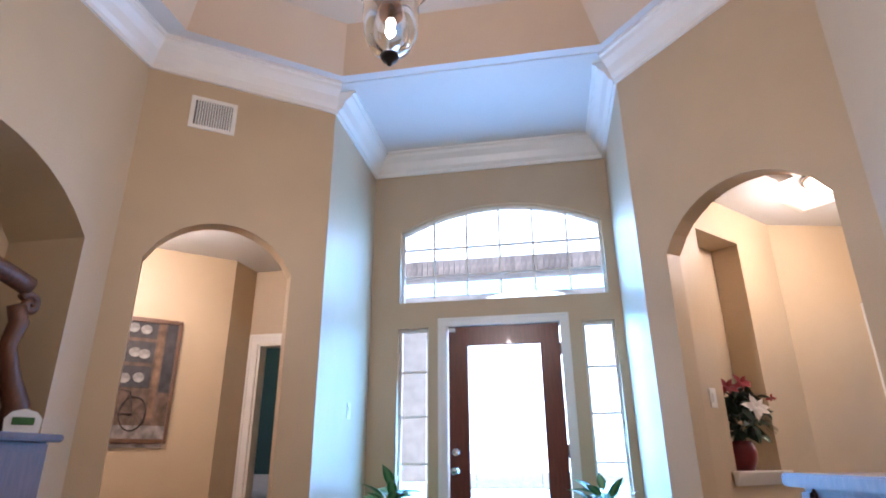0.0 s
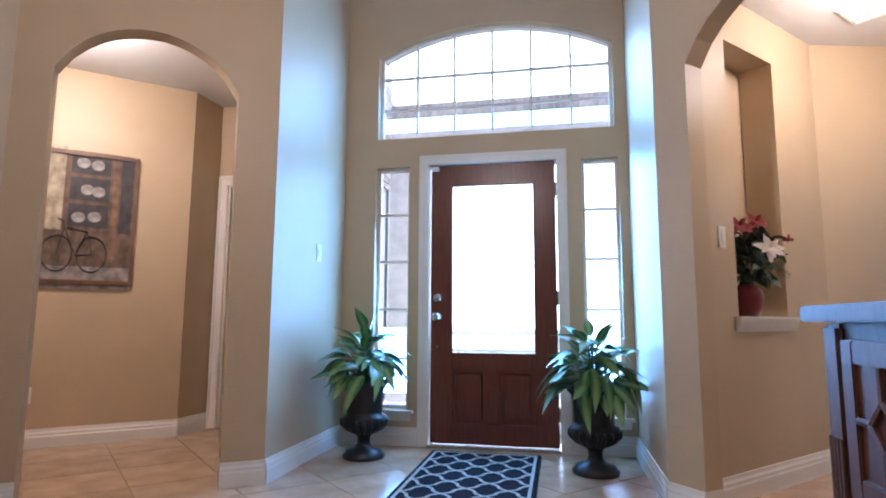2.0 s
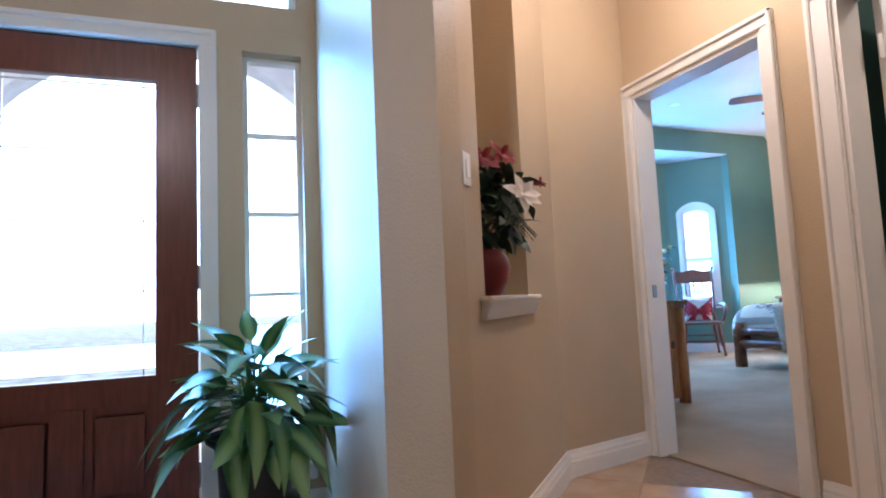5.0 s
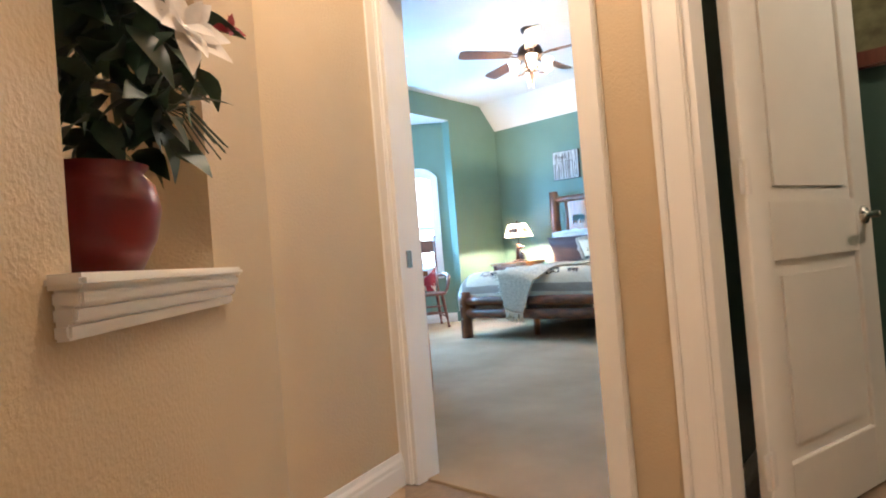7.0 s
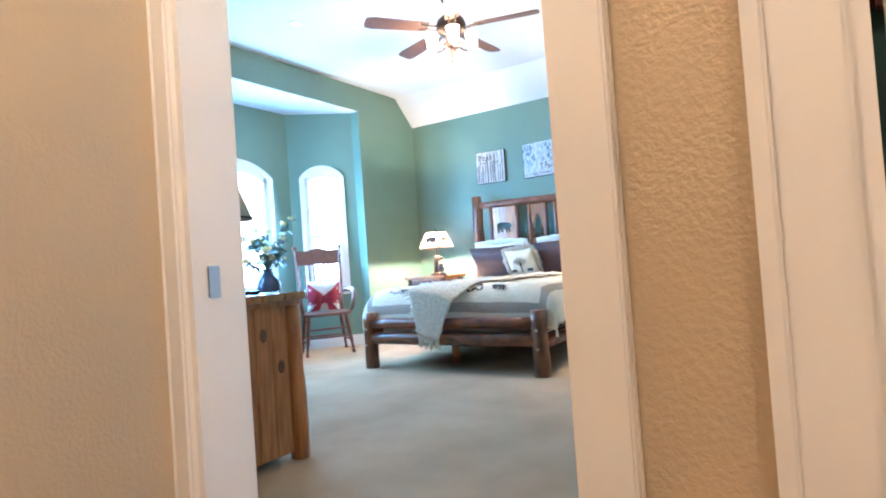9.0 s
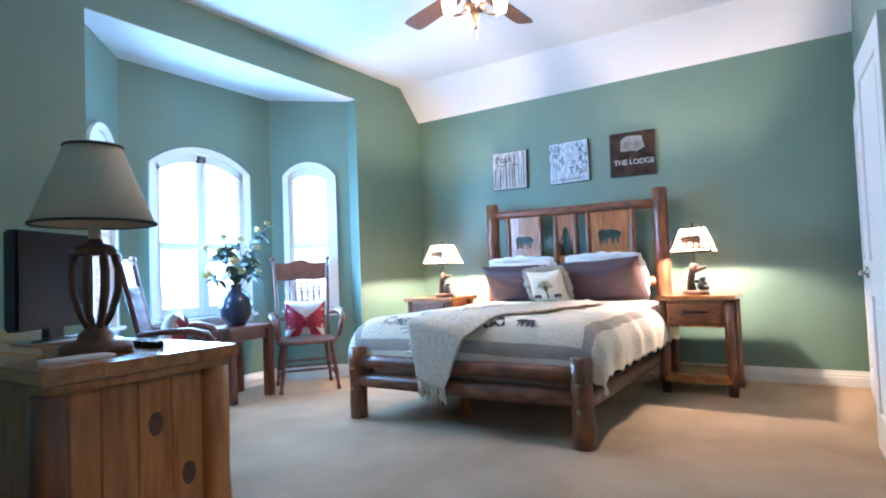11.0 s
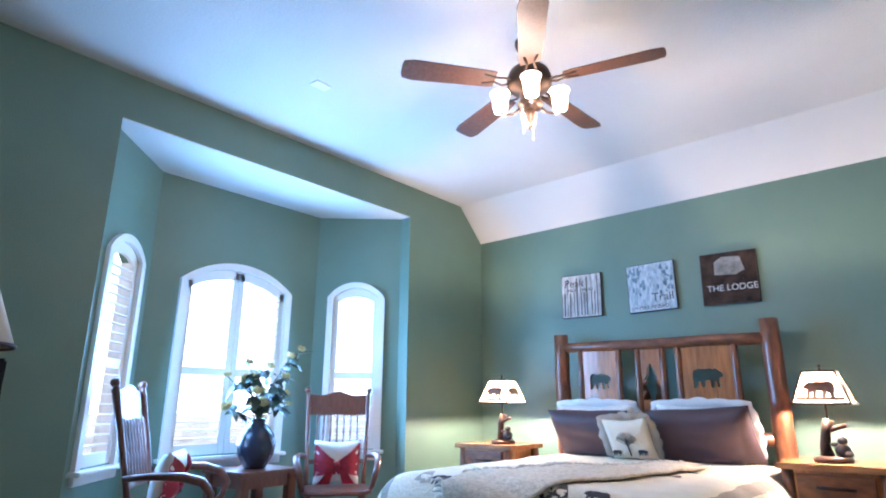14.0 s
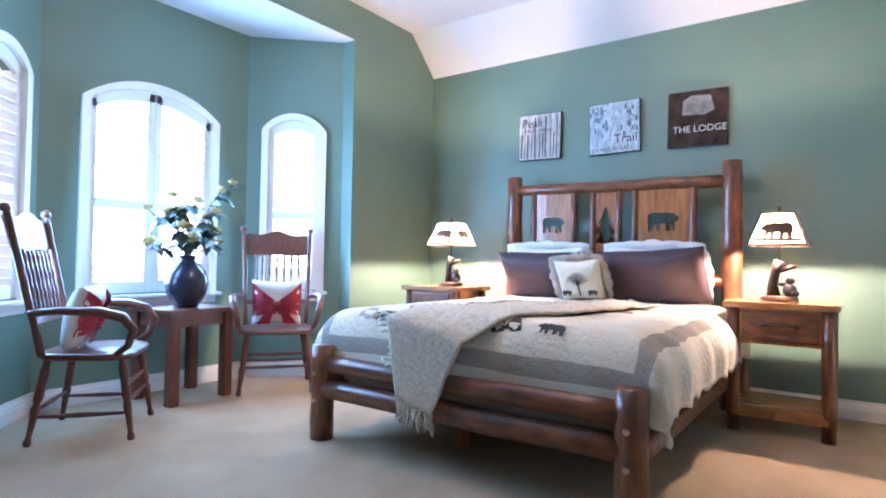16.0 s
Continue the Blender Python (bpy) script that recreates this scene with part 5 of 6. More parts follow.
smoke = tagged(link("ceiling_vent", B((5.5, 2.42, 3.088), (5.62, 2.50, 3.0955), 0.003), WHITE), "small white vent in the bedroom ceiling", "vent")



# ---- foyer: front door and its windows ----
built = set(bpy.data.objects)
door = tagged(new("door_front"), "dark mahogany front door with a tall bright glass light", "door", kind="structure")
t0, t1 = 0.02, 0.065
bm = B((-0.455, t0, 0.025), (-0.296, t1, 2.045), 0.003)
box(bm, (0.296, t0, 0.025), (0.455, t1, 2.045), 0.003)
box(bm, (-0.298, t0, 1.885), (0.298, t1, 2.045), 0.003)
box(bm, (-0.298, t0, 0.55), (0.298, t1, 0.66), 0.003)
box(bm, (-0.298, t0, 0.025), (0.298, t1, 0.17), 0.003)
box(bm, (-0.045, t0, 0.168), (0.045, t1, 0.552), 0.003)
part("door_frame", bm, MAHOG, door)
for a, b in ((-0.298, -0.043), (0.043, 0.298)):
    bm = B((a, t0 + 0.014, 0.168), (b, t1 - 0.014, 0.552))
    box(bm, (a + 0.03, t0 + 0.002, 0.20), (b - 0.03, t0 + 0.03, 0.52), 0.012)
    part("door_panel", bm, MAHOG, door, "raised mahogany panel")
part("glass_pane", B((-0.297, 0.040, 0.66), (0.297, 0.046, 1.885)), GLASS, door).visible_shadow = False
bm = bmesh.new()
for z in (0.70, 1.0, 1.29, 1.58, 1.86):
    box(bm, (-0.297, 0.036, z - 0.002), (0.297, 0.050, z + 0.002))
for x in (-0.25, 0.25):
    box(bm, (x - 0.002, 0.036, 0.66), (x + 0.002, 0.050, 1.885))
part("leading", bm, STEEL, door, "thin leaded cames")
for z, r in ((1.052, 0.028), (0.915, 0.028)):
    bm = lathe([(0, 0), (0.032, 0), (0.03, 0.01), (0.012, 0.014), (0.011, 0.035), (r, 0.042), (r + 0.004, 0.06), (r * 0.8, 0.075), (0, 0.078)] if z < 1 else [(0, 0), (0.032, 0), (0.03, 0.014), (0.02, 0.02), (0, 0.022)], 18)
    ob = part("door_knob", bm, STEEL, door, "polished nickel knob or deadbolt", True)
    ob.matrix_basis = pose(-0.405, t0, z, 90)
ob = part("peg", lathe([(0, 0), (0.014, 0), (0.01, 0.01), (0, 0.011)], 12), STEEL, door)
ob.matrix_basis = pose(-0.405, t0, 0.70, 90)
for z in (0.25, 1.05, 1.83):
    part("hinge", bar((0.462, 0.012, z - 0.05), (0.462, 0.012, z + 0.05), 0.009, 0.009, 8), STEEL, door)
part("sensor", B((-0.45, -0.012, 2.0), (-0.395, 0.02, 2.03), 0.004), PLASTIC, door, "white door sensor")
jambs((-1.22, 0), (1.14, 0), 0.735, 1.705, 2.068, 0.15)
casing((-1.22, 0), (1.14, 0), 0.752, 1.688, 2.045, 0.07)
tagged(link("trim_threshold", B((-0.47, -0.03, 0.0), (0.47, 0.15, 0.02), 0.004), STEEL), "metal threshold under the front door", "threshold", kind="structure")


def lite(name, x0, x1, z0, z1, bars, label):
    ob = tagged(new(name), label, "window", kind="structure")
    part("glass_pane", B((x0, 0.085, z0), (x1, 0.09, z1)), GLASS, ob).visible_shadow = False
    bm = B((x0, 0.06, z0), (x0 + 0.022, 0.11, z1))
    box(bm, (x1 - 0.022, 0.06, z0), (x1, 0.11, z1))
    box(bm, (x0 + 0.022, 0.06, z1 - 0.022), (x1 - 0.022, 0.11, z1))
    box(bm, (x0 + 0.022, 0.06, z0), (x1 - 0.022, 0.11, z0 + 0.022))
    part("window_frame", bm, WHITE, ob)
    for k in range(1, bars):
        z = z0 + (z1 - z0) * k / bars
        part("muntin", B((x0 + 0.02, 0.072, z - 0.009), (x1 - 0.02, 0.104, z + 0.009)), WHITE, ob)
    bm = B((x0 - 0.05, -0.045, z0 - 0.022), (x1 + 0.05, 0.06, z0 - 0.001), 0.005)
    box(bm, (x0 - 0.03, -0.02, z0 - 0.075), (x1 + 0.03, 0.002, z0 - 0.022), 0.005)
    part("window_sill", bm, WHITE, ob, "white moulded sill")
    return ob


lite("window_4", -0.885, -0.622, 0.25, 2.047, 5, "narrow sidelight with white bars beside the front door")
lite("window_5", 0.643, 0.897, 0.25, 2.047, 5, "narrow sidelight with white bars beside the front door")
tw = tagged(new("window_6"), "wide arched transom with thin bars over the front door", "window", kind="structure")
part("glass_pane", B((-0.877, 0.085, 2.268), (0.877, 0.09, 2.94)), GLASS, tw).visible_shadow = False
A0, A1 = arc(-0.877, 0.877, 2.93, 0.215, 24), arc(-0.852, 0.852, 2.925, 0.197, 24)
bm = bmesh.new()
for (a, b), (c, d) in zip(zip(A0, A0[1:]), zip(A1, A1[1:])):
    prism(bm, [a, b, d, c], 0.05, T(0, 0.06, 0))
box(bm, (-0.877, 0.06, 2.268), (0.877, 0.11, 2.29))
for s in (-1, 1):
    box(bm, (min(s * 0.877, s * 0.852), 0.06, 2.29), (max(s * 0.877, s * 0.852), 0.11, 2.93))
part("window_frame", bm, WHITE, tw)
for k in range(1, 6):
    x = -0.877 + 1.754 * k / 6
    part("muntin", B((x - 0.009, 0.072, 2.33), (x + 0.009, 0.104, 2.93 + 0.205 * (1 - (x / 0.877) ** 2))), WHITE, tw)
for z in (2.52, 2.78):
    part("muntin", B((-0.86, 0.074, z - 0.008), (0.86, 0.102, z + 0.008)), WHITE, tw)


# ---- foyer: urns with plants ----
LONGLEAF = [leaf_mesh(0.215, 0.092, 8, 0.55), leaf_mesh(0.20, 0.088, 8, 0.9), leaf_mesh(0.19, 0.085, 8, 0.3)]


def urn_plant(place, seed, label):
    ob = thing("urn_plant", place, label, "potted plant", "urns beside the front door")
    urn = part("urn", lathe([(0, 0), (0.135, 0), (0.138, 0.02), (0.12, 0.035), (0.115, 0.05), (0.06, 0.065), (0.043, 0.09), (0.043, 0.13), (0.06, 0.155), (0.11, 0.185), (0.14, 0.215), (0.148, 0.25), (0.142, 0.268), (0.118, 0.28), (0.118, 0.295), (0.122, 0.40), (0.135, 0.455), (0.16, 0.475), (0.16, 0.49), (0.145, 0.49), (0.12, 0.45), (0, 0.445)], 36), BLACKURN, ob, "black footed garden urn", True)
    for k in range(20):
        a = 2 * math.pi * k / 20
        c, s = math.cos(a), math.sin(a)
        part("flute", tube(bmesh.new(), [(0.068 * c, 0.068 * s, 0.158), (0.118 * c, 0.118 * s, 0.188), (0.148 * c, 0.148 * s, 0.222), (0.152 * c, 0.152 * s, 0.25)], [0.006, 0.012, 0.014, 0.008], 6), BLACKURN, urn, "", True)
    part("soil", lathe([(0, 0.455), (0.13, 0.452), (0.13, 0.445)], 20), SOIL, ob)
    r = random.Random(seed)
    stalks = bmesh.new()
    for k in range(84):
        a = r.uniform(0, 360)
        ring = math.sqrt(r.random())
        ht = 0.50 + (1 - ring) * 0.26 + r.uniform(-0.03, 0.10)
        rad = 0.02 + 0.15 * ring
        up = 72 - 92 * ring + r.uniform(-20, 20)
        p = Vector((rad * math.cos(radians(a)), rad * math.sin(radians(a)), ht))
        tube(stalks, [(0.02 * math.cos(radians(a)), 0.02 * math.sin(radians(a)), 0.45), (p.x * 0.5, p.y * 0.5, ht * 0.8 + 0.12), p], 0.004, 4)
        m = T(*p) @ pose(0, 0, 0, 0, 0, a + r.uniform(-30, 30)) @ pose(0, 0, 0, r.uniform(-35, 35), -up, 0) @ Matrix.Scale(r.uniform(0.7, 1.08), 4)
        put_mesh("leaf", r.choice(LONGLEAF), LEAFV, ob, m)
    tagged(part("stalks", stalks, LEAF, ob), kind="stuff")
    return ob


urn_plant((-0.806, -0.39, 0.0), 3, "black urn with a leafy green plant by the sidelight")
urn_plant((0.66, -0.48, 0.0), 8, "black urn with a drooping green plant by the sidelight")

# ---- foyer: rug with a trellis pattern ----
rug = thing("door_mat", (0, 0, 0), "black rug with an ivory trellis pattern before the door", "rug")
part("mat_body", B((-0.40, -1.38, 0.0015), (0.335, -0.14, 0.012), 0.004), RUGBLK, rug)
bm = bmesh.new()
RX0, RX1, RY0, RY1 = -0.365, 0.30, -1.345, -0.175


def band(pts, w):
    for (ax, ay), (bx, by) in zip(pts, pts[1:]):
        if not all(RX0 <= x <= RX1 and RY0 <= y <= RY1 for x, y in ((ax, ay), (bx, by))):
            continue
        n = Vector((ay - by, bx - ax)).normalized() * w / 2
        bm.faces.new([bm.verts.new((x, y, 0.0135)) for x, y in ((ax - n.x, ay - n.y), (ax + n.x, ay + n.y), (bx + n.x, by + n.y), (bx - n.x, by - n.y))])


band([(RX0, RY0), (RX1, RY0), (RX1, RY1), (RX0, RY1), (RX0, RY0)], 0.018)
px, py = (RX1 - RX0) / 3, (RY1 - RY0) / 10
for i in range(-1, 4):
    for d in (1, -1):
        pts = []
        for k in range(0, 241):
            y = RY0 + (RY1 - RY0) * k / 240
            tri = 2 / math.pi * math.asin(math.sin(math.pi * (y - RY0) / py / 2 + math.pi / 2))
            pts.append((RX0 + px * (i + 0.5) + d * px / 2 * (tri + 0.13 * math.sin(2 * math.pi * tri)), y))
        band(pts, 0.019)
part("trellis", bm, RUGWHT, rug, "ivory trellis lines")

settle(built)

# ---- hall niche: poinsettia in a red pot ----
pc = nm @ Vector((0.47, 0.07, 0.918))
pot = thing("poinsettia_pot", tuple(pc), "glazed red pot of white and red artificial poinsettias", "potted plant")
part("pot", lathe([(0, 0), (0.06, 0), (0.085, 0.05), (0.095, 0.10), (0.088, 0.14), (0.07, 0.16), (0.08, 0.172), (0.066, 0.172), (0, 0.155)], 28), REDPOT, pot, "round glazed red pot", True)
rr = random.Random(21)
LF = leaf_mesh(0.10, 0.055, 5, 0.4)
for k in range(190):
    d = Vector((rr.gauss(0, 1), rr.gauss(0, 0.75), rr.gauss(0.25, 0.8))).normalized()
    p = Vector((0.015, -0.05, 0.34)) + Vector((d.x * 0.17, d.y * 0.12, d.z * 0.18)) * rr.uniform(0.5, 1.0)
    m = T(*(pose(0, 0, 0, 0, 0, 44) @ p)) @ pose(0, 0, 0, rr.uniform(-50, 50), rr.uniform(-40, 60), rr.uniform(0, 360)) @ Matrix.Scale(rr.uniform(0.6, 1.1), 4)
    put_mesh("leaf", LF, LEAFDK, pot, m)


def bloom(place, material, n, size, name):
    """A poinsettia head that faces the hall."""
    me = leaf_mesh(size, size * 0.5, 5, 0.15)
    me.materials.append(material)
    base = T(*(pose(0, 0, 0, 0, 0, 14) @ Vector(place))) @ pose(0, 0, 0, 0, 0, 12) @ pose(0, 0, 0, 72)
    for k in range(n):
        put_mesh(name, me, material, pot, base @ pose(0, 0, 0.004 * (k % 3), 0, -12 - 14 * (k % 3), 360 * k / n + 13 * (k % 2)) @ Matrix.Scale(1 - 0.22 * (k % 3), 4))


bloom((0.03, -0.19, 0.36), PETALW, 13, 0.088, "white_petal")
bloom((-0.09, -0.12, 0.49), PETALR, 10, 0.08, "red_petal")
bloom((0.02, -0.10, 0.52), PETALR, 10, 0.07, "red_petal")
bloom((0.18, -0.13, 0.42), PETALR, 6, 0.04, "red_petal")
wisps = bmesh.new()
for k in range(26):
    a = rr.uniform(-0.3, 1.3)
    p0, q0 = pose(0, 0, 0, 0, 0, 44) @ Vector((0.10, -0.06, 0.30)), pose(0, 0, 0, 0, 0, 44) @ Vector((0.10 + 0.13 * math.cos(a), -0.10 + rr.uniform(-0.05, 0.02), 0.30 + 0.13 * math.sin(a) - 0.05))
    tube(wisps, [p0, p0.lerp(q0, 0.5) + Vector((0, 0, 0.03)), q0], 0.0015, 4)
tagged(part("wisps", wisps, LEAFDK, pot, "thin dry sprigs"), kind="stuff")


# ---- switches, outlets, vents ----
def plate(m, label, rocker=True):
    ob = new("light_switch" if rocker else "power_outlet")
    ob.matrix_basis = m
    tagged(ob, label, "switch" if rocker else "outlet")
    part("cover_plate", B((-0.036, -0.007, -0.058), (0.036, 0, 0.058), 0.004), PLASTIC, ob)
    if rocker:
        part("rocker", B((-0.016, -0.012, -0.032), (0.016, -0.005, 0.032), 0.003), PLASTIC, ob)
    else:
        for z in (-0.022, 0.022):
            part("socket", B((-0.016, -0.009, z - 0.014), (0.016, -0.005, z + 0.014), 0.004), WHITE, ob)
    return ob


plate(nm @ T(0.13, 0, 1.33), "white rocker switch beside the plant niche")
built = set(bpy.data.objects)
plate(along(AL, (-1.13, 0)) @ T(0.625, 0, 1.34), "white switch plate on the entry wall")
plate(along(L0, L1) @ T(0.60, 0, 0.36), "white outlet low on the hall wall", False)


def register(m, w, h, n, label):
    ob = new("wall_vent")
    ob.matrix_basis = m
    tagged(ob, label, "vent")
    part("backing", B((-w / 2 + 0.01, -0.003, -h / 2 + 0.01), (w / 2 - 0.01, -0.0005, h / 2 - 0.01)), INK, ob)
    bm = B((-w / 2, -0.012, -h / 2), (-w / 2 + 0.03, 0, h / 2), 0.003)
    box(bm, (w / 2 - 0.03, -0.012, -h / 2), (w / 2, 0, h / 2), 0.003)
    box(bm, (-w / 2 + 0.03, -0.012, h / 2 - 0.03), (w / 2 - 0.03, 0, h / 2), 0.003)
    box(bm, (-w / 2 + 0.03, -0.012, -h / 2), (w / 2 - 0.03, 0, -h / 2 + 0.03), 0.003)
    part("frame", bm, WHITE, ob)
    for k in range(n):
        x = -w / 2 + 0.035 + (w - 0.07) * (k + 0.5) / n
        part("slat", B((-0.0035, -0.010, -h / 2 + 0.03), (0.0035, 0.004, h / 2 - 0.03), 0, T(x, -0.002, 0) @ pose(0, 0, 0, 0, 0, 35)), WHITE, ob)
    return ob


register(along(BL, AL) @ T(0.435, 0, 3.24), 0.30, 0.25, 14, "white metal air vent high on the foyer wall")
settle(built)
register(pose(1.86, -1.10, 2.75, 90, 0, 44), 0.30, 0.16, 9, "white air vent in the hall ceiling")
hatch = register(pose(2.28, -0.62, 2.75, 90, 0, 44), 0.30, 0.30, 6, "square white vent in the hall ceiling")

# ---- lamps of the foyer and halls ----
built = set(bpy.data.objects)
pend = thing("pendant_light", (-0.15, -3.0, -0.10), "bell-shaped clear glass pendant light, lit, with bronze finial", "pendant light")
part("glass_bell", lathe([(0.155, 2.83), (0.13, 2.80), (0.105, 2.74), (0.108, 2.66), (0.10, 2.58), (0.075, 2.52), (0.03, 2.49)], 32), GLASS, pend, "clear ribbed glass bell", True).visible_shadow = False
part("finial", lathe([(0, 2.435), (0.008, 2.44), (0.012, 2.452), (0.03, 2.465), (0.036, 2.48), (0.02, 2.49), (0, 2.495)], 20), BLACKURN, pend, "dark finial", True)
bm = bmesh.new()
bmesh.ops.create_uvsphere(bm, u_segments=16, v_segments=10, radius=0.03)
part("bulb", bm, mat("pendant_bulb_glass", (1, 0.9, 0.8), 0.4, var=0, emit=(1, 0.85, 0.65), strength=30), pend, "bright bulb", True).location = (0, 0, 2.66)
part("socket", lathe([(0.0, 2.69), (0.02, 2.69), (0.022, 2.84), (0, 2.85)], 14), IRON, pend, "", True)
part("collar", lathe([(0.158, 2.83), (0.16, 2.845), (0.03, 2.90), (0.012, 2.93), (0.012, 2.95)], 28), IRON, pend, "", True)
part("stem", bar((0, 0, 2.94), (0, 0, 4.04), 0.007, 0.007, 8), IRON, pend)
bulb("pendant_light_source", (-0.15, -3.0, 2.495), PENDW, 0.025)


def flush_light(place, label, watts):
    ob = thing("ceiling_light", place, label, "ceiling light")
    part("rim", lathe([(0.0, 0.0), (0.17, 0.0), (0.175, -0.02), (0.165, -0.035), (0.15, -0.03)], 32), STEEL, ob, "nickel rim", True)
    part("dome", lathe([(0.155, -0.03), (0.14, -0.06), (0.10, -0.085), (0.05, -0.098), (0, -0.10)], 32), FROST, ob, "lit frosted dome", True)
    part("knob", lathe([(0.012, -0.099), (0.01, -0.115), (0, -0.12)], 10), STEEL, ob, "", True)
    bulb("ceiling_light_source", (place[0], place[1], place[2] - 0.17), watts, 0.10)
    return ob


settle(built)
flush_light((2.22, -1.02, 2.75), "round frosted ceiling light with a nickel rim, lit", HALLW)
flush_light((-2.55, -1.35, 2.75), "round frosted ceiling light with a nickel rim, lit", HALLW * 1.2)
# these two hang out of view, added to brighten the rooms past the doorways
flush_light((3.4, -2.6, 2.75), "unseen ceiling light added to brighten the side room", HALLW * 0.8)
flush_light((-2.6, 1.4, 2.75), "unseen ceiling light added to brighten the far room", 4)

built = set(bpy.data.objects)
# ---- left hall: framed painting of a cupboard and a bicycle ----
pm = along(L0, L1) @ T(0.864, 0, 1.627) @ Matrix.Diagonal((0.72, 1, 1, 1))
pt = new("framed_painting")
pt.matrix_basis = pm
tagged(pt, "brown-framed painting of a cupboard and a leaning bicycle", "painting")
W2, H2 = 0.46, 0.495
for lo, hi in (((-W2, -0.03, -H2), (-W2 + 0.035, 0, H2)), ((W2 - 0.035, -0.03, -H2), (W2, 0, H2)), ((-W2 + 0.035, -0.03, H2 - 0.035), (W2 - 0.035, 0, H2)), ((-W2 + 0.035, -0.03, -H2), (W2 - 0.035, 0, -H2 + 0.035))):
    part("frame_bar", B(lo, hi, 0.006), FRAMEBRN, pt)
C_ = lambda n, c, v=0.25: mat(n, c, 0.7, var=v, scale=12)
part("canvas", B((-W2 + 0.03, -0.012, -H2 + 0.03), (W2 - 0.03, -0.004, H2 - 0.03)), C_("painted_umber", (0.17, 0.11, 0.075)), pt)
for k, (x0, x1, z0, z1, n, c) in enumerate(((-0.42, -0.20, -0.10, 0.52, "painted_cream", (0.5, 0.42, 0.3)), (-0.15, 0.20, 0.33, 0.50, "painted_shelf", (0.06, 0.055, 0.06)), (-0.15, 0.20, 0.13, 0.30, "painted_shelf", (0.06, 0.055, 0.06)),
                                            (-0.15, 0.20, -0.07, 0.10, "painted_shelf", (0.06, 0.055, 0.06)), (0.30, 0.41, -0.1, 0.48, "painted_shelf", (0.06, 0.055, 0.06)), (-0.425, 0.425, -0.525, -0.36, "painted_path", (0.33, 0.29, 0.27)), (0.22, 0.28, -0.3, 0.5, "painted_post", (0.24, 0.14, 0.08)))):
    part("painted_area", B((x0, -0.0145 - 0.0004 * k, z0), (x1, -0.011, z1)), C_(n, c), pt)
for x, z in ((-0.05, 0.41), (0.08, 0.40), (0.0, 0.21), (0.1, 0.2), (-0.06, 0.0), (0.08, 0.01)):
    ob = part("painted_dish", lathe([(0, 0), (0.05, 0), (0.048, 0.002), (0, 0.003)], 16), C_("painted_grey", (0.4, 0.38, 0.36)), pt)
    ob.matrix_basis = pose(x, -0.0165, z, 90) @ Matrix.Diagonal((1.2, 0.8, 1, 1))
for x in (-0.22, 0.08):
    bm = tube(bmesh.new(), [(x + 0.13 * math.cos(2 * math.pi * k / 32), -0.019, -0.27 + 0.13 * math.sin(2 * math.pi * k / 32)) for k in range(33)], 0.005, 6, False)
    for k in range(8):
        tube(bm, [(x, -0.019, -0.27), (x + 0.13 * math.cos(k * math.pi / 4), -0.019, -0.27 + 0.13 * math.sin(k * math.pi / 4))], 0.0012, 4)
    part("painted_wheel", bm, INK, pt)
bm = bmesh.new()
for a in ([(-0.22, -0.27), (-0.17, -0.08), (0.03, -0.10), (-0.06, -0.28), (-0.17, -0.08)], [(0.03, -0.10), (0.08, -0.27), (-0.06, -0.28)], [(-0.17, -0.08), (-0.18, -0.03), (-0.23, -0.02)]):
    tube(bm, [(x, -0.019, z) for x, z in a], 0.005, 6)
part("painted_bicycle_frame", bm, INK, pt)

# ---- foyer: carved sideboard with mirror in the alcove ----
sb = thing("sideboard", (-2.34, -2.80, 0.0), "antique carved oak dresser with a scrolled mirror frame", "sideboard")
part("body", B((-0.30, -0.66, 0.08), (0.30, 0.66, 1.08), 0.01), OAKDK, sb)
part("top", B((-0.33, -0.70, 1.08), (0.34, 0.70, 1.115), 0.008), OAKDK, sb)
for k in range(3):
    d = part("drawer_front", B((0.295, -0.62, 0.14 + 0.31 * k), (0.318, 0.62, 0.42 + 0.31 * k), 0.01), OAKDK, sb)
    for y in (-0.36, 0.36):
        part("pull", lathe([(0, 0), (0.03, 0), (0.02, 0.012), (0, 0.02)], 12), IRON, d, "", True).matrix_basis = pose(0.317, y, 0.28 + 0.31 * k, 0, 90)
for s in (-1, 1):
    bm = tube(bmesh.new(), [(0.12, s * 0.58, 1.115), (0.12, s * 0.60, 1.25), (0.12, s * 0.53, 1.36), (0.12, s * 0.47, 1.52), (0.12, s * 0.50, 1.64), (0.12, s * 0.46, 1.72)], [0.075, 0.06, 0.05, 0.038, 0.045, 0.04], 12)
    part("mirror_post", bm, OAKDK, sb, "carved scrolled post", True)
    bm = bmesh.new()
    tube(bm, [(0.12, s * (0.53 + 0.055 * f * math.cos(9 * f)), 1.74 + 0.055 * f * math.sin(9 * f)) for f in [k / 24 for k in range(25)]], 0.022, 8)
    part("scroll", bm, OAKDK, sb, "carved scroll", True)
bm = bmesh.new()
tube(bm, [(0.12, y, 1.80 + 0.10 * math.cos(y * 2.6)) for y in [-0.5 + k / 14 for k in range(15)]], 0.05, 10)
part("crest", bm, OAKDK, sb, "carved crest rail", True)
bm = lathe([(0, 0), (0.34, 0), (0.34, 0.008), (0, 0.01)], 36)
mr = part("mirror", bm, MIRROR, sb, "oval mirror glass", True)
mr.matrix_basis = pose(0.12, 0, 1.45, 0, 90) @ Matrix.Diagonal((0.85, 1.1, 1, 1))
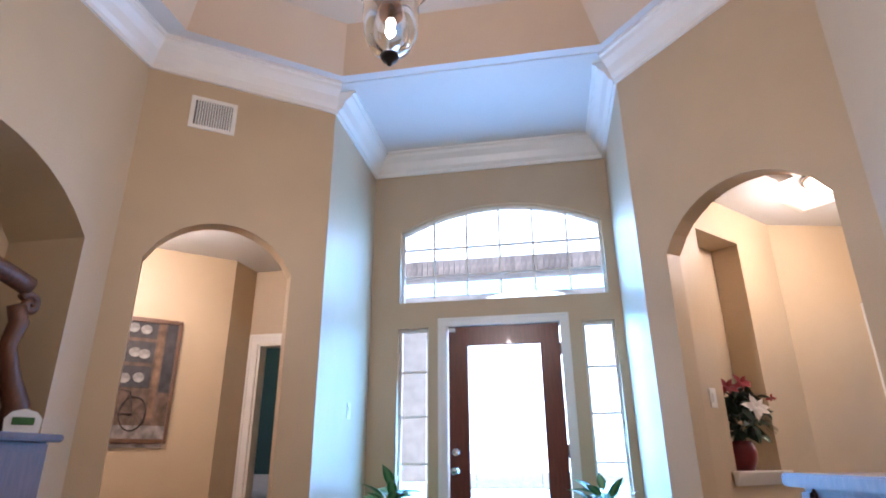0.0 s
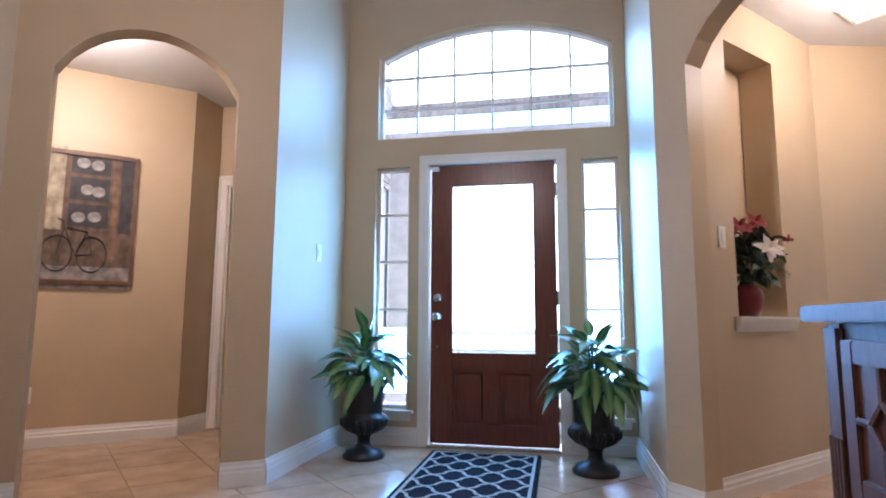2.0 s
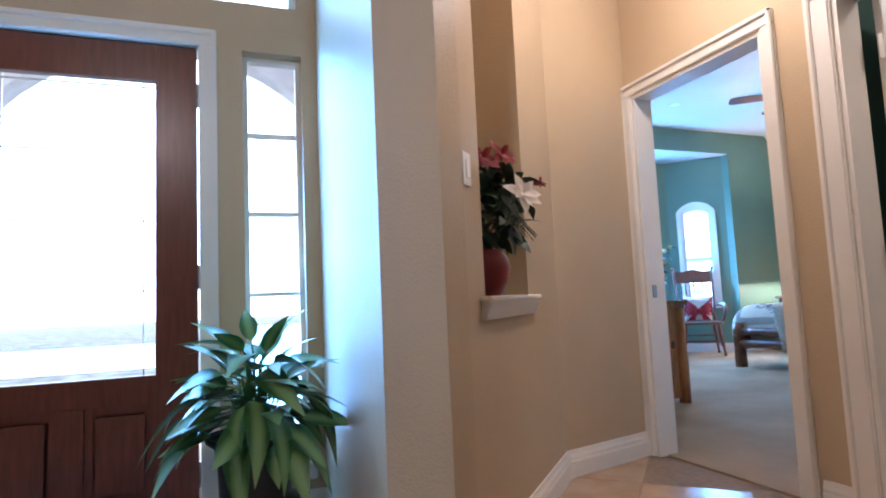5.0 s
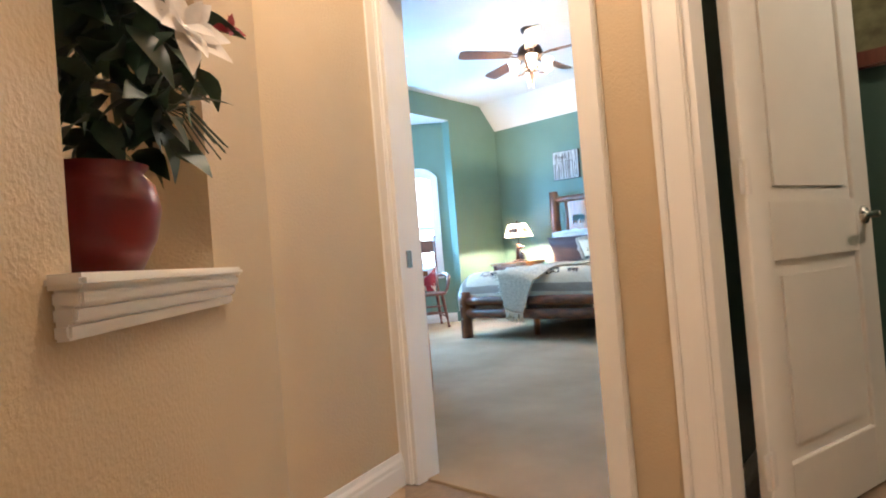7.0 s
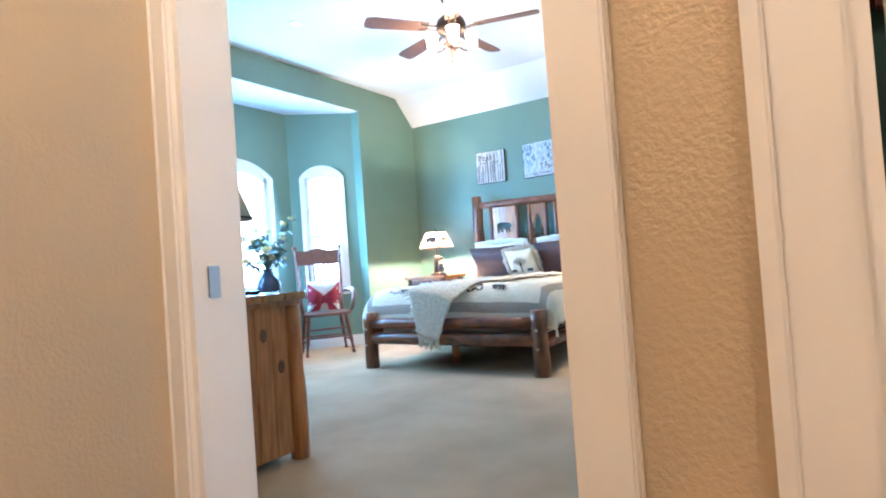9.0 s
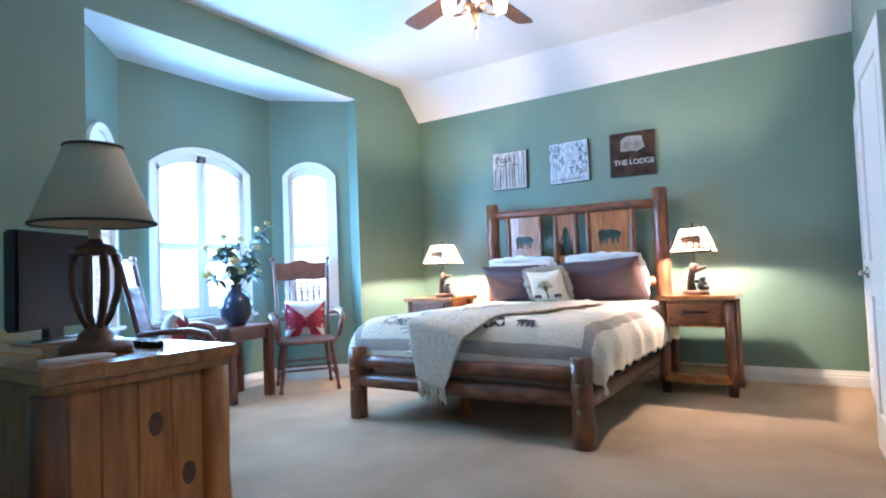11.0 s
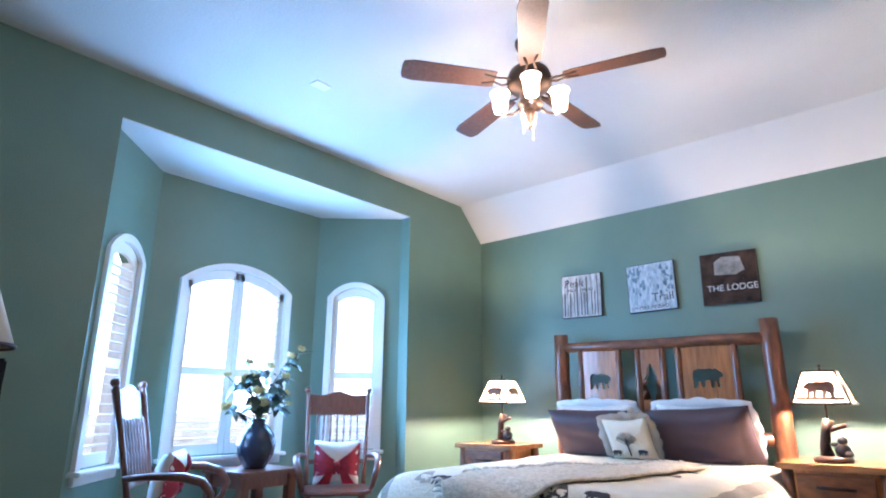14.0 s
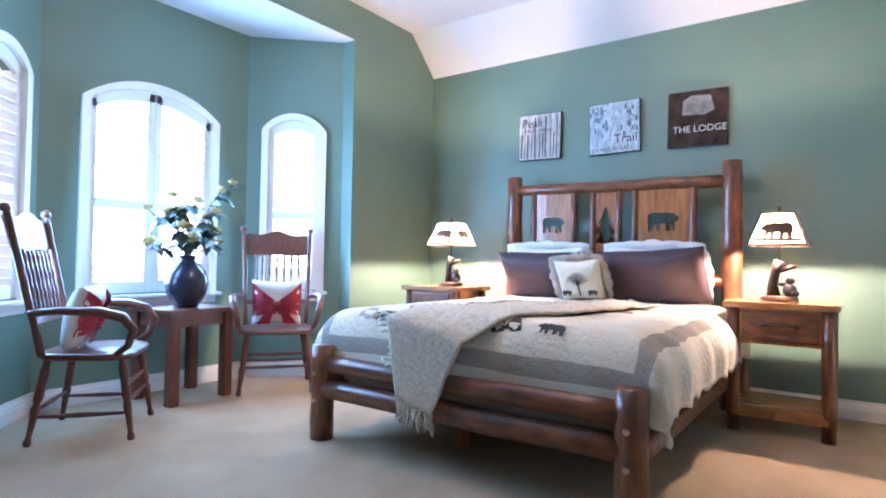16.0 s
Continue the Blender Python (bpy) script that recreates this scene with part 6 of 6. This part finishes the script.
bm = tube(bmesh.new(), [(0.13, 0.38 * math.cos(2 * math.pi * k / 40), 1.45 + 0.30 * math.sin(2 * math.pi * k / 40)) for k in range(41)], 0.022, 8, False)
part("mirror_frame", bm, OAKDK, sb, "", True)
ht = thing("trinket_house", (-2.12, -2.24, 1.115), "small painted trinket house on the sideboard", "ornament")
part("body", prism(bmesh.new(), [(-0.07, 0), (0.07, 0), (0.075, 0.07), (0.05, 0.10), (0, 0.115), (-0.05, 0.10), (-0.075, 0.07)], 0.04, pose(0, 0, 0, 0, 0, 50)), SHEET, ht)
part("painted_leaves", B((-0.045, -0.004, 0.04), (0.045, 0.0, 0.075), 0.002, pose(0, 0, 0, 0, 0, 50)), LEAF, ht)

# ---- foyer: dark oak chest beside the archway ----
ch = thing("chest_cabinet", (0, 0, 0), "dark carved oak cabinet with lattice panels and fluted posts", "cabinet")
CX0, CX1, CY1, CY0, CZ = 1.19, 1.74, -2.29, -3.62, 0.932
part("top", B((CX0 - 0.04, CY0 - 0.04, CZ - 0.045), (CX1 + 0.03, CY1 + 0.04, CZ), 0.006), OAKDK, ch, "thick oak top")
part("body", B((CX0 + 0.02, CY0 + 0.02, 0.06), (CX1, CY1 - 0.02, CZ - 0.046), 0.004), OAKDK, ch)
for y in (CY1 - 0.045, CY0 + 0.045):
    po = part("corner_post", B((CX0, y - 0.045, 0.0), (CX0 + 0.09, y + 0.045, CZ - 0.05), 0.012), OAKDK, ch)
    for k in range(4):
        part("flute", bar((CX0 - 0.001, y - 0.03 + 0.02 * k, 0.12), (CX0 - 0.001, y - 0.03 + 0.02 * k, 0.58), 0.006, 0.006, 6), OAKDK, po)
for k in range(2):
    y1 = CY1 - 0.10 - 0.78 * k
    y0 = y1 - 0.36
    dr = part("cabinet_door", B((CX0 + 0.012, y0, 0.44), (CX0 + 0.022, y1, 0.84)), OAKDK, ch)
    bm = B((CX0, y0, 0.44), (CX0 + 0.02, y0 + 0.06, 0.84), 0.004)
    box(bm, (CX0, y1 - 0.06, 0.44), (CX0 + 0.02, y1, 0.84), 0.004)
    box(bm, (CX0, y0 + 0.06, 0.78), (CX0 + 0.02, y1 - 0.06, 0.84), 0.004)
    box(bm, (CX0, y0 + 0.06, 0.44), (CX0 + 0.02, y1 - 0.06, 0.50), 0.004)
    part("door_frame", bm, OAKDK, dr)
    yc, zc = (y0 + y1) / 2, 0.64
    bm = bmesh.new()
    for a, b in (((0, -0.14), (0, -0.06)), ((0, 0.06), (0, 0.14)), ((-0.12, 0), (-0.06, 0)), ((0.06, 0), (0.12, 0)), ((0, -0.06), (0.06, 0)), ((0.06, 0), (0, 0.06)), ((0, 0.06), (-0.06, 0)), ((-0.06, 0), (0, -0.06))):
        tube(bm, [(CX0 + 0.006, yc + a[0], zc + a[1]), (CX0 + 0.006, yc + b[0], zc + b[1])], 0.010, 6)
    part("lattice", bm, OAKDK, dr, "applied diamond lattice")
    part("knob", lathe([(0, 0), (0.014, 0), (0.02, 0.012), (0.012, 0.022), (0, 0.024)], 12), STEEL, dr, "", True).matrix_basis = pose(CX0, y0 + 0.03, 0.64, 0, -90)
    lo_ = part("drawer_front", B((CX0 + 0.004, y0, 0.12), (CX0 + 0.022, y1, 0.40), 0.006), OAKDK, ch)
    part("pull", tube(bmesh.new(), [(CX0, yc - 0.05, 0.27), (CX0 - 0.025, yc - 0.04, 0.265), (CX0 - 0.025, yc + 0.04, 0.265), (CX0, yc + 0.05, 0.27)], 0.006, 8), STEEL, lo_, "", True)

for k in range(3):
    z0 = 0.12 + 0.245 * k
    f = part("drawer_front", B((CX0 + 0.002, CY1 - 0.86, z0), (CX0 + 0.022, CY1 - 0.48, z0 + 0.23), 0.008), OAKDK, ch)
    part("pull", tube(bmesh.new(), [(CX0, CY1 - 0.72, z0 + 0.13), (CX0 - 0.025, CY1 - 0.71, z0 + 0.125), (CX0 - 0.025, CY1 - 0.63, z0 + 0.125), (CX0, CY1 - 0.62, z0 + 0.13)], 0.006, 8), STEEL, f, "", True)

settle(built)

# ---- rooms seen through doorways ----
gb = thing("guest_bed", (-3.05, 1.35, 0.007), "low bed with a dark ribbed cover in the far room", "bed")
part("base", B((-0.9, -0.5, 0.02), (0.9, 0.9, 0.42), 0.03), OAKDK, gb)
part("cover", B((-0.93, -0.53, 0.40), (0.93, 0.93, 0.60), 0.06), PLUM, gb, "dark ribbed bedspread")
pillow("patterned_pillow", pose(-2.75, 1.45, 0.74, -50, 0, 20), 0.6, 0.36, 0.16, SHEET, "white pillow with dark patches on the guest bed")
rp = new("red_framed_picture")
rp.matrix_basis = along((4.02, -1.2), (4.02, -4.0)) @ T(0.42, 0, 1.86)
tagged(rp, "picture in a broad red-brown frame on the green wall", "picture")
for lo, hi in (((-0.3, -0.035, -0.34), (-0.23, 0, 0.34)), ((0.23, -0.035, -0.34), (0.3, 0, 0.34)), ((-0.23, -0.035, 0.27), (0.23, 0, 0.34)), ((-0.23, -0.035, -0.34), (0.23, 0, -0.27))):
    part("frame_bar", B(lo, hi, 0.008), MAHOG, rp)
part("print", B((-0.23, -0.012, -0.27), (0.23, -0.004, 0.27)), C_("olive_print", (0.22, 0.2, 0.09)), rp)

# ---- porch bricks ----
def brick_mesh(l, d, h):
    me = bpy.data.meshes.new("brick")
    b_ = B((-l / 2, -d / 2, -h / 2), (l / 2, d / 2, h / 2))
    b_.to_mesh(me)
    b_.free()
    me.materials.append(BRICK)
    return me


BR1, SOLDIER = brick_mesh(0.205, 0.03, 0.062), brick_mesh(0.062, 0.03, 0.205)
pl, pf = bpy.data.objects["wall_porch_left"], bpy.data.objects["wall_porch_front"]
for r in range(19):
    for k in range(10):
        put_mesh("brick", BR1, BRICK, pl, pose(-1.492, 0.32 + 0.215 * k + (0.107 if r % 2 else 0), 2.45 + 0.072 * r, 0, 0, 90))
for k in range(44):
    put_mesh("brick", SOLDIER, BRICK, pf, pose(-1.45 + 0.072 * k, 2.392, 3.38, 0, 0, 0))

# ---- foyer floor tiles, laid slantwise ----
S = 0.46
TILE_ME = bpy.data.meshes.new("tile")
b_ = B((-S / 2 + 0.003, -S / 2 + 0.003, -0.008), (S / 2 - 0.003, S / 2 - 0.003, 0.0), 0.0015)
b_.to_mesh(TILE_ME)
b_.free()
TILE_ME.materials.append(TILE)
fl = bpy.data.objects["floor"]
rt = random.Random(2)
for i in range(-22, 23):
    for j in range(-22, 23):
        x, y = (i - j) * S / math.sqrt(2) + 0.1, (i + j) * S / math.sqrt(2) - 3
        if -3.8 < x < 2.5 and -6.4 < y < 0.3 and (y > -2.5 or -2.75 < x < 1.9):
            put_mesh("tile", TILE_ME, TILE, fl, pose(x, y, 0.0005 * rt.random(), 0, 0, 45 + 90 * rt.randrange(4)))
